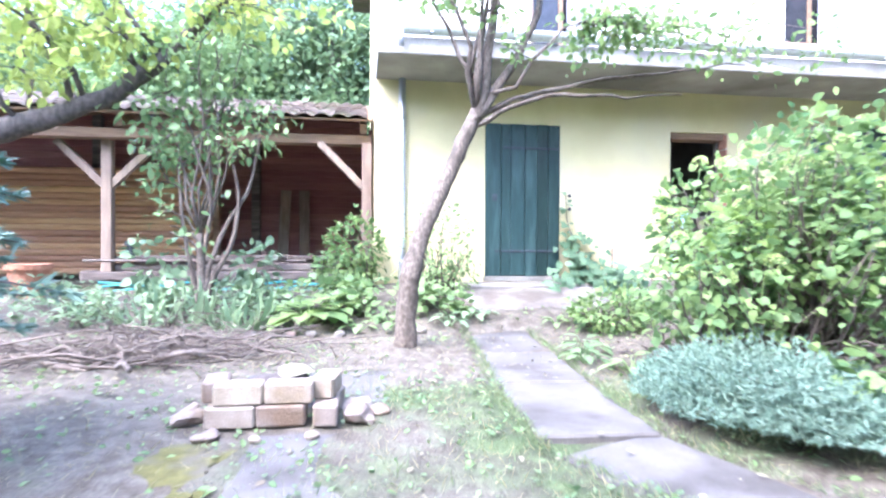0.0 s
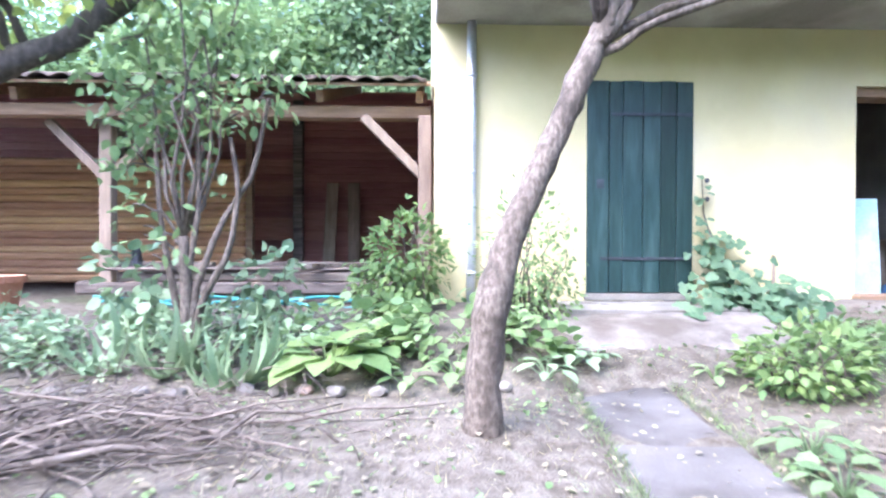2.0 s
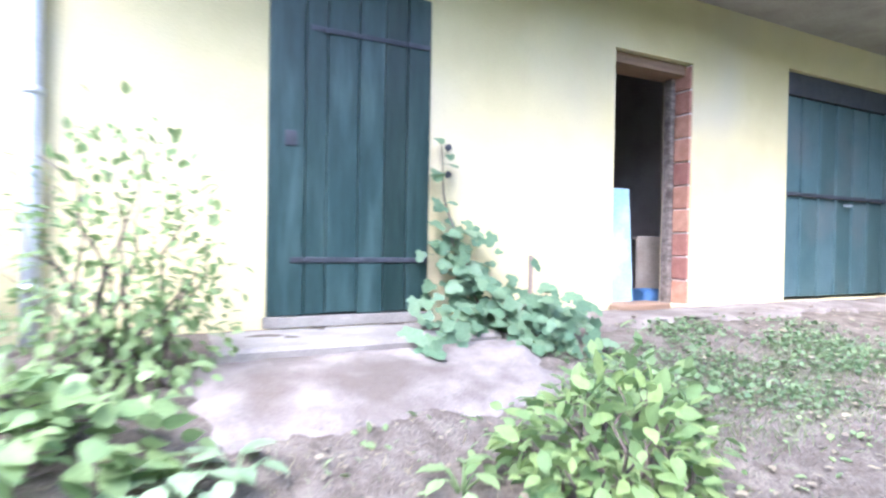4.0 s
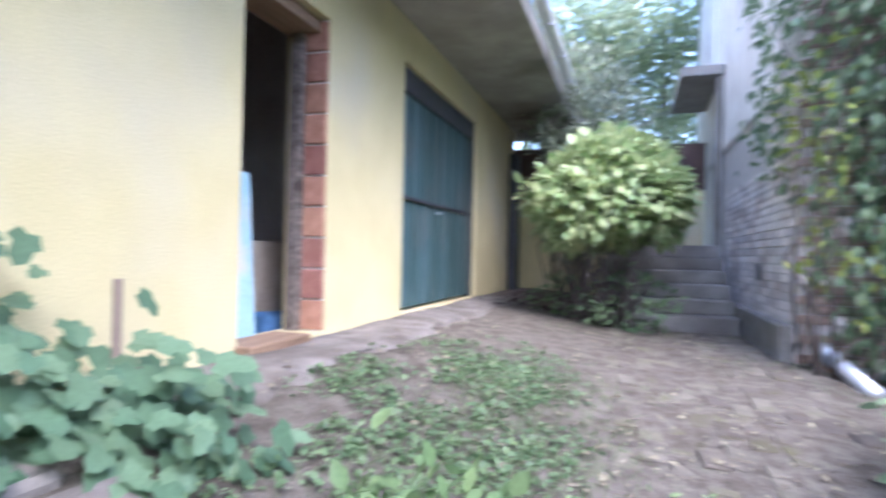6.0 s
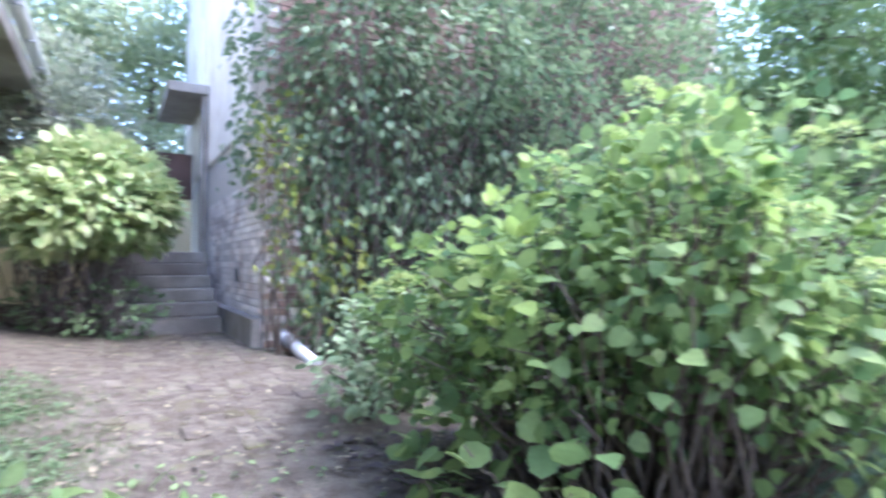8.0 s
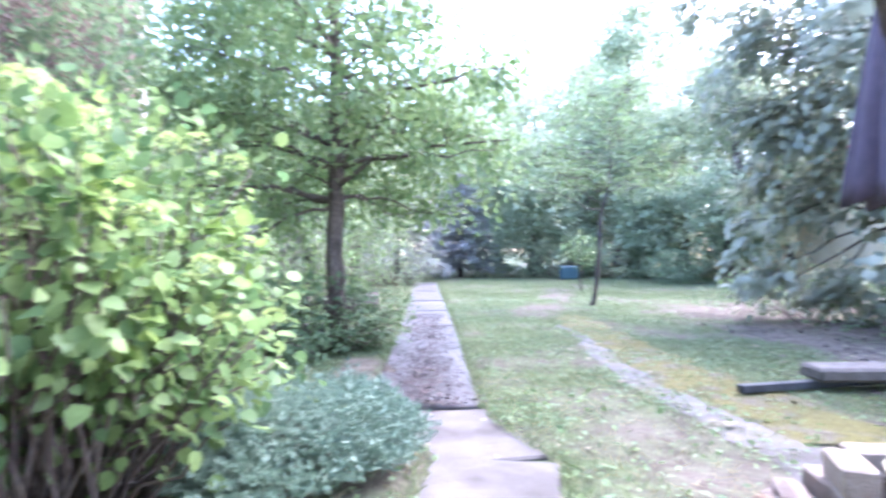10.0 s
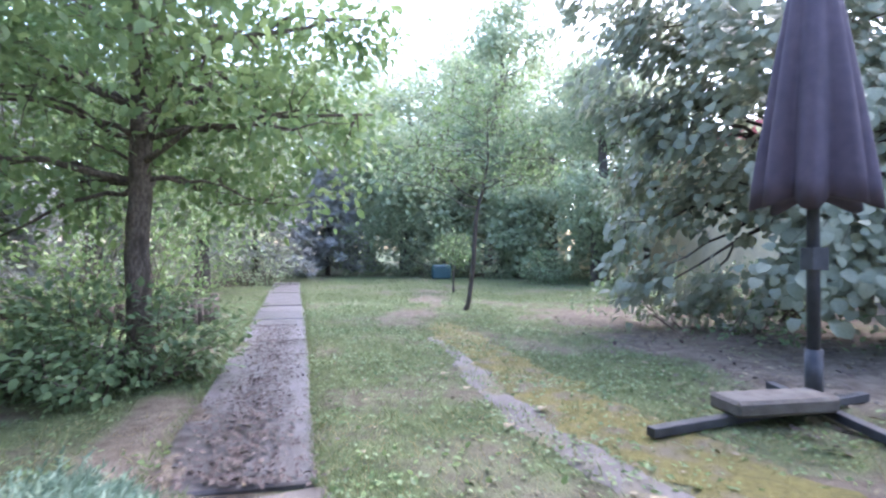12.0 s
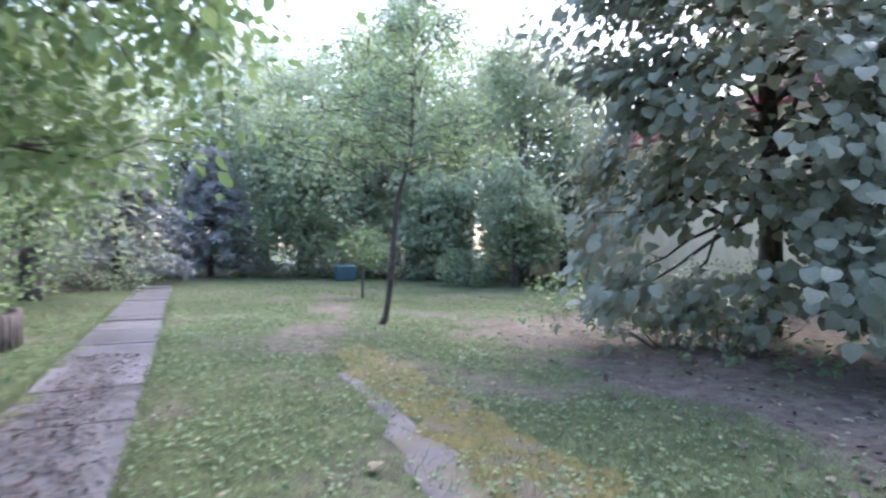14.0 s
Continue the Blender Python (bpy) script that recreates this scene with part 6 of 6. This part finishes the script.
bush("back_shrub", "pale blue-green low shrub at the lawn's edge", [(-3.3, -12.8, .55, .9, .7, .55)], 20, 1500, .1, TWIG, LEAF_IRIS, SMALL, 0)
bush("back_shrub", "brownish twiggy shrubs beside the far path", [(5.2, -12.5, .9, 1.2, .9, .9), (6.6, -11.3, .9, 1.1, .9, .9)], 60, 2200, .09, TWIG, LEAF_HAZY, SMALL, 0)
tagged(block("garden_bin", -.6, .05, -15.9, -15.4, .05, .55, TEAL, bevel=.05), "teal painted box in front of the hedge", "box")

# ---- neighbouring buildings ----
nb = thing("neighbour_house", "sand-coloured house with a red tiled roof behind the trees", "house", at=(-8.4, -8, 0))
block("wall", -6, 0, -18.0, 5.0, 0, 4.1, SAND_WALL, nb, bevel=0)
block("brown_wall", -.2, .01, 5.2, 10.0, 0, 4.0, BROWN_WALL, nb, "red-brown rendered wall", 0)
for k in range(30):
    for q in range(5):
        ob = block("roof_tile", .5 - q * .32 - .34, .5 - q * .32, -18.2 + k * .96, -18.2 + (k + 1) * .96 - .01, 4.05 + q * .2, 4.12 + q * .2, PINKROOF, nb, bevel=.01)
block("roof_back", -6.5, -1.2, -18.2, 10.4, 4.85, 5.05, PINKROOF, nb)
gb = thing("gable_house", "far sand-coloured house with a pitched gable", "house", at=(-6.0, -33, 0))
bm = bmesh.new()
vs = [bm.verts.new(p) for p in ((-4, 0, 0), (4, 0, 0), (4, 0, 6), (0, 0, 9.2), (-4, 0, 6), (-4, -8, 0), (4, -8, 0), (4, -8, 6), (0, -8, 9.2), (-4, -8, 6))]
for f in ((0, 1, 2, 3, 4), (5, 9, 8, 7, 6), (0, 5, 6, 1), (1, 6, 7, 2), (4, 9, 5, 0)):
    bm.faces.new([vs[i] for i in f])
part("wall", bm, SAND_WALL, gb)
bm = bmesh.new()
for sg in (-1, 1):
    bm.faces.new([bm.verts.new(p) for p in ((sg * 4.4, .3, 5.75), (0, .3, 9.3), (0, -8.3, 9.3), (sg * 4.4, -8.3, 5.75))])
ob = part("roof", bm, PINKROOF, gb)
for x, z in ((-2, 2), (1.5, 2), (-.3, 5.2)):
    block("window", x - .5, x + .5, .005, .05, z, z + 1.3, GLASS_DARK, gb, "dark window pane", .01)


# ---- grass, weeds and litter ----
def scatter(x0, x1, y0, y1, n, keep):
    x, y = x0 + (x1 - x0) * rng.random(n), y0 + (y1 - y0) * rng.random(n)
    ok = keep(x, y) > rng.random(n)
    ok &= ~((np.abs(x - path_x(y) - .12 * (y < 1.6)) < np.where(y < 1.6, .375, .29)) & (y < 5.75))
    ok &= ~((x > .45) & (y > np.where(x > 3.3, 6.95, 6.2))) & (y < 8.4)
    return x[ok], y[ok]


def blades(name, label, x, y, size, mat, shape=BLADE, lean=.5, flat=0.0, lift=-.005):
    n = len(x)
    p = np.stack([x, y, height(x, y) + lift], 1)
    d = np.stack([rng.normal(size=n) * lean, rng.normal(size=n) * lean, np.full(n, 1.0 - flat)], 1)
    u = rng.normal(size=(n, 3)) + np.array([0, 0, flat * 4])
    ob = put(name, leaf_mesh(name, shape, p, d, u, size * (.5 + rng.random(n)), mat))
    return tagged(ob, label, name.replace("_", " "), kind="stuff")


gx, gy = scatter(-4.5, 5.5, -9.5, 5.5, 210000, lambda x, y: np.clip(lawn(x, y) * 1.5 - .35, 0, 1) * (.45 + .55 * smooth(-9, -2, y)))
blades("grass", "short patchy lawn grass", gx, gy, .056, LEAF_GRASS, lean=.8)
gx, gy = scatter(-7, 6, -17, -7, 42000, lambda x, y: lawn(x, y))
blades("far_grass", "short lawn grass at the garden's end", gx, gy, .075, LEAF_GRASS, lean=.7)
gx, gy = scatter(-2.5, 3.4, .5, 6.2, 26000, lambda x, y: .25 + .75 * lawn(x, y))
blades("dry_grass", "pale dry grass blades in the soil", gx, gy, .05, LEAF_DRYGRASS, lean=1.2)
gx, gy = scatter(-3.5, 4.5, -7.5, 5.0, 60000, lambda x, y: np.clip(lawn(x, y) * 1.2 - .1, 0, 1) * (.3 + .7 * smooth(-.6, .6, wob(x, y, 2.3, 6))))
blades("clover", "small round-leaved clover in the lawn", gx, gy, .032, LEAF_DARK, SMALL, 1.2, .75, .018)
gx, gy = scatter(-4.5, 4.5, 1.0, 6.2, 11000, lambda x, y: .3 + .4 * wob(x, y, 3, 2))
blades("soil_weeds", "tiny weeds in the trodden soil", gx, gy, .036, LEAF_MID, LEAF, 1.1, .6, .006)
gx, gy = scatter(-3.5, 8.3, 3.2, 6.3, 22000, lambda x, y: smooth(.0, .8, wob(x, y, 2.2, 7)) * .8)
blades("soil_grass", "thin grass tufts in the trodden soil", gx, gy, .042, LEAF_GRASS, lean=.9)
gx, gy = scatter(2.7, 6.8, 5.2, 7.0, 21000, lambda x, y: smooth(1.0, .55, np.hypot((x - 4.6) / 1.95, (y - 6.28) / .72)) * smooth(-.7, .35, wob(x, y, 4, 3)))
for size, lift in ((.018, .008), (.026, .020), (.022, .032)):
    pick = rng.random(len(gx)) < .34
    blades("ground_ivy", "patch of ground ivy beside the concrete apron", gx[pick], gy[pick], size, LEAF_DARK, BROAD, 1.2, .6, lift)
yy = rng.uniform(-9, 5.7, 9000)
xx = path_x(yy) + .12 * (yy < 1.6) + rng.choice([-1, 1], 9000) * (np.where(yy < 1.6, .375, .30) + np.abs(rng.normal(size=9000)) * .05)
blades("edge_grass", "ragged grass along the edges of the slab path", xx, yy, .05, LEAF_GRASS, lean=.9)
gx, gy = scatter(2.9, 6.6, 4.9, 6.6, 16000, lambda x, y: smooth(1.0, .4, np.hypot((x - 4.4) / 1.9, (y - 5.95) / .65)))
blades("yard_grass", "thin grass between the brick paving and the apron", gx, gy, .05, LEAF_GRASS, lean=.8)


def litter(name, label, x, y, size, mat, lift=.012):
    n = len(x)
    p = np.stack([x, y, height(x, y) + lift + .012 * rng.random(n)], 1)
    d = np.stack([rng.normal(size=n), rng.normal(size=n), rng.normal(size=n) * .15], 1)
    u = np.stack([rng.normal(size=n) * .3, rng.normal(size=n) * .3, np.ones(n)], 1)
    return tagged(put(name, leaf_mesh(name, LEAF, p, d, u, size * (.5 + rng.random(n)), mat)), label, name.replace("_", " "), kind="stuff")


n = 1300
litter("dry_leaves", "pale dry leaves fallen on the soil", rng.uniform(-2.5, 5.5, n), rng.uniform(3.6, 6.2, n), .034, LITTER)
n = 900
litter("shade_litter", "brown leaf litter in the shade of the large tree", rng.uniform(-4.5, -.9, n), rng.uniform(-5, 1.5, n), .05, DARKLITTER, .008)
n = 260
litter("shade_leaves", "tan dry leaves in the shade of the large tree", rng.uniform(-4.5, -.9, n), rng.uniform(-5, 1.5, n), .05, LITTER, .012)
n = 700
litter("dry_leaves_lawn", "pale dry leaves fallen on the grass", rng.uniform(-4, 2.5, n), rng.uniform(-6, 3.6, n), .035, LITTER)
n = 420
litter("dry_leaves_yard", "pale dry leaves on the brick paving", rng.uniform(4, 8.6, n), rng.uniform(4.4, 7.3, n), .035, LITTER, .02)
n = 3600
yy = 1.6 - 5.5 * rng.random(n) ** 1.3
litter("wet_leaves", "dark wet leaves strewn over the slab path", path_x(yy) + .1 + rng.normal(size=n) * .17, yy, .030, DARKLITTER, .018)
n = 700
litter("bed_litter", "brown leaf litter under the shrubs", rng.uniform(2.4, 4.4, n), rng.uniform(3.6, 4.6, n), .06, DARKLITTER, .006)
n = 500
litter("heap_litter", "brown leaf litter at the house corner", rng.uniform(8.4, 11, n), rng.uniform(5.2, 7.2, n), .08, DARKLITTER, .02)
for x, y in ((.58, .85), (.72, -.05), (.3, .55), (.85, -.55), (.15, 1.9)):
    litter_leaf = leaf_mesh("fallen_leaf", BROAD, np.array([[x, y, float(height(x, y)) + .035]]), np.array([[.5, .8, .05]]), np.array([[.1, 0, 1.]]), np.array([.085]), LITTER)
    tagged(put("fallen_leaf", litter_leaf), "pale yellow fallen leaf on the moss", "leaf", "fallen leaves")
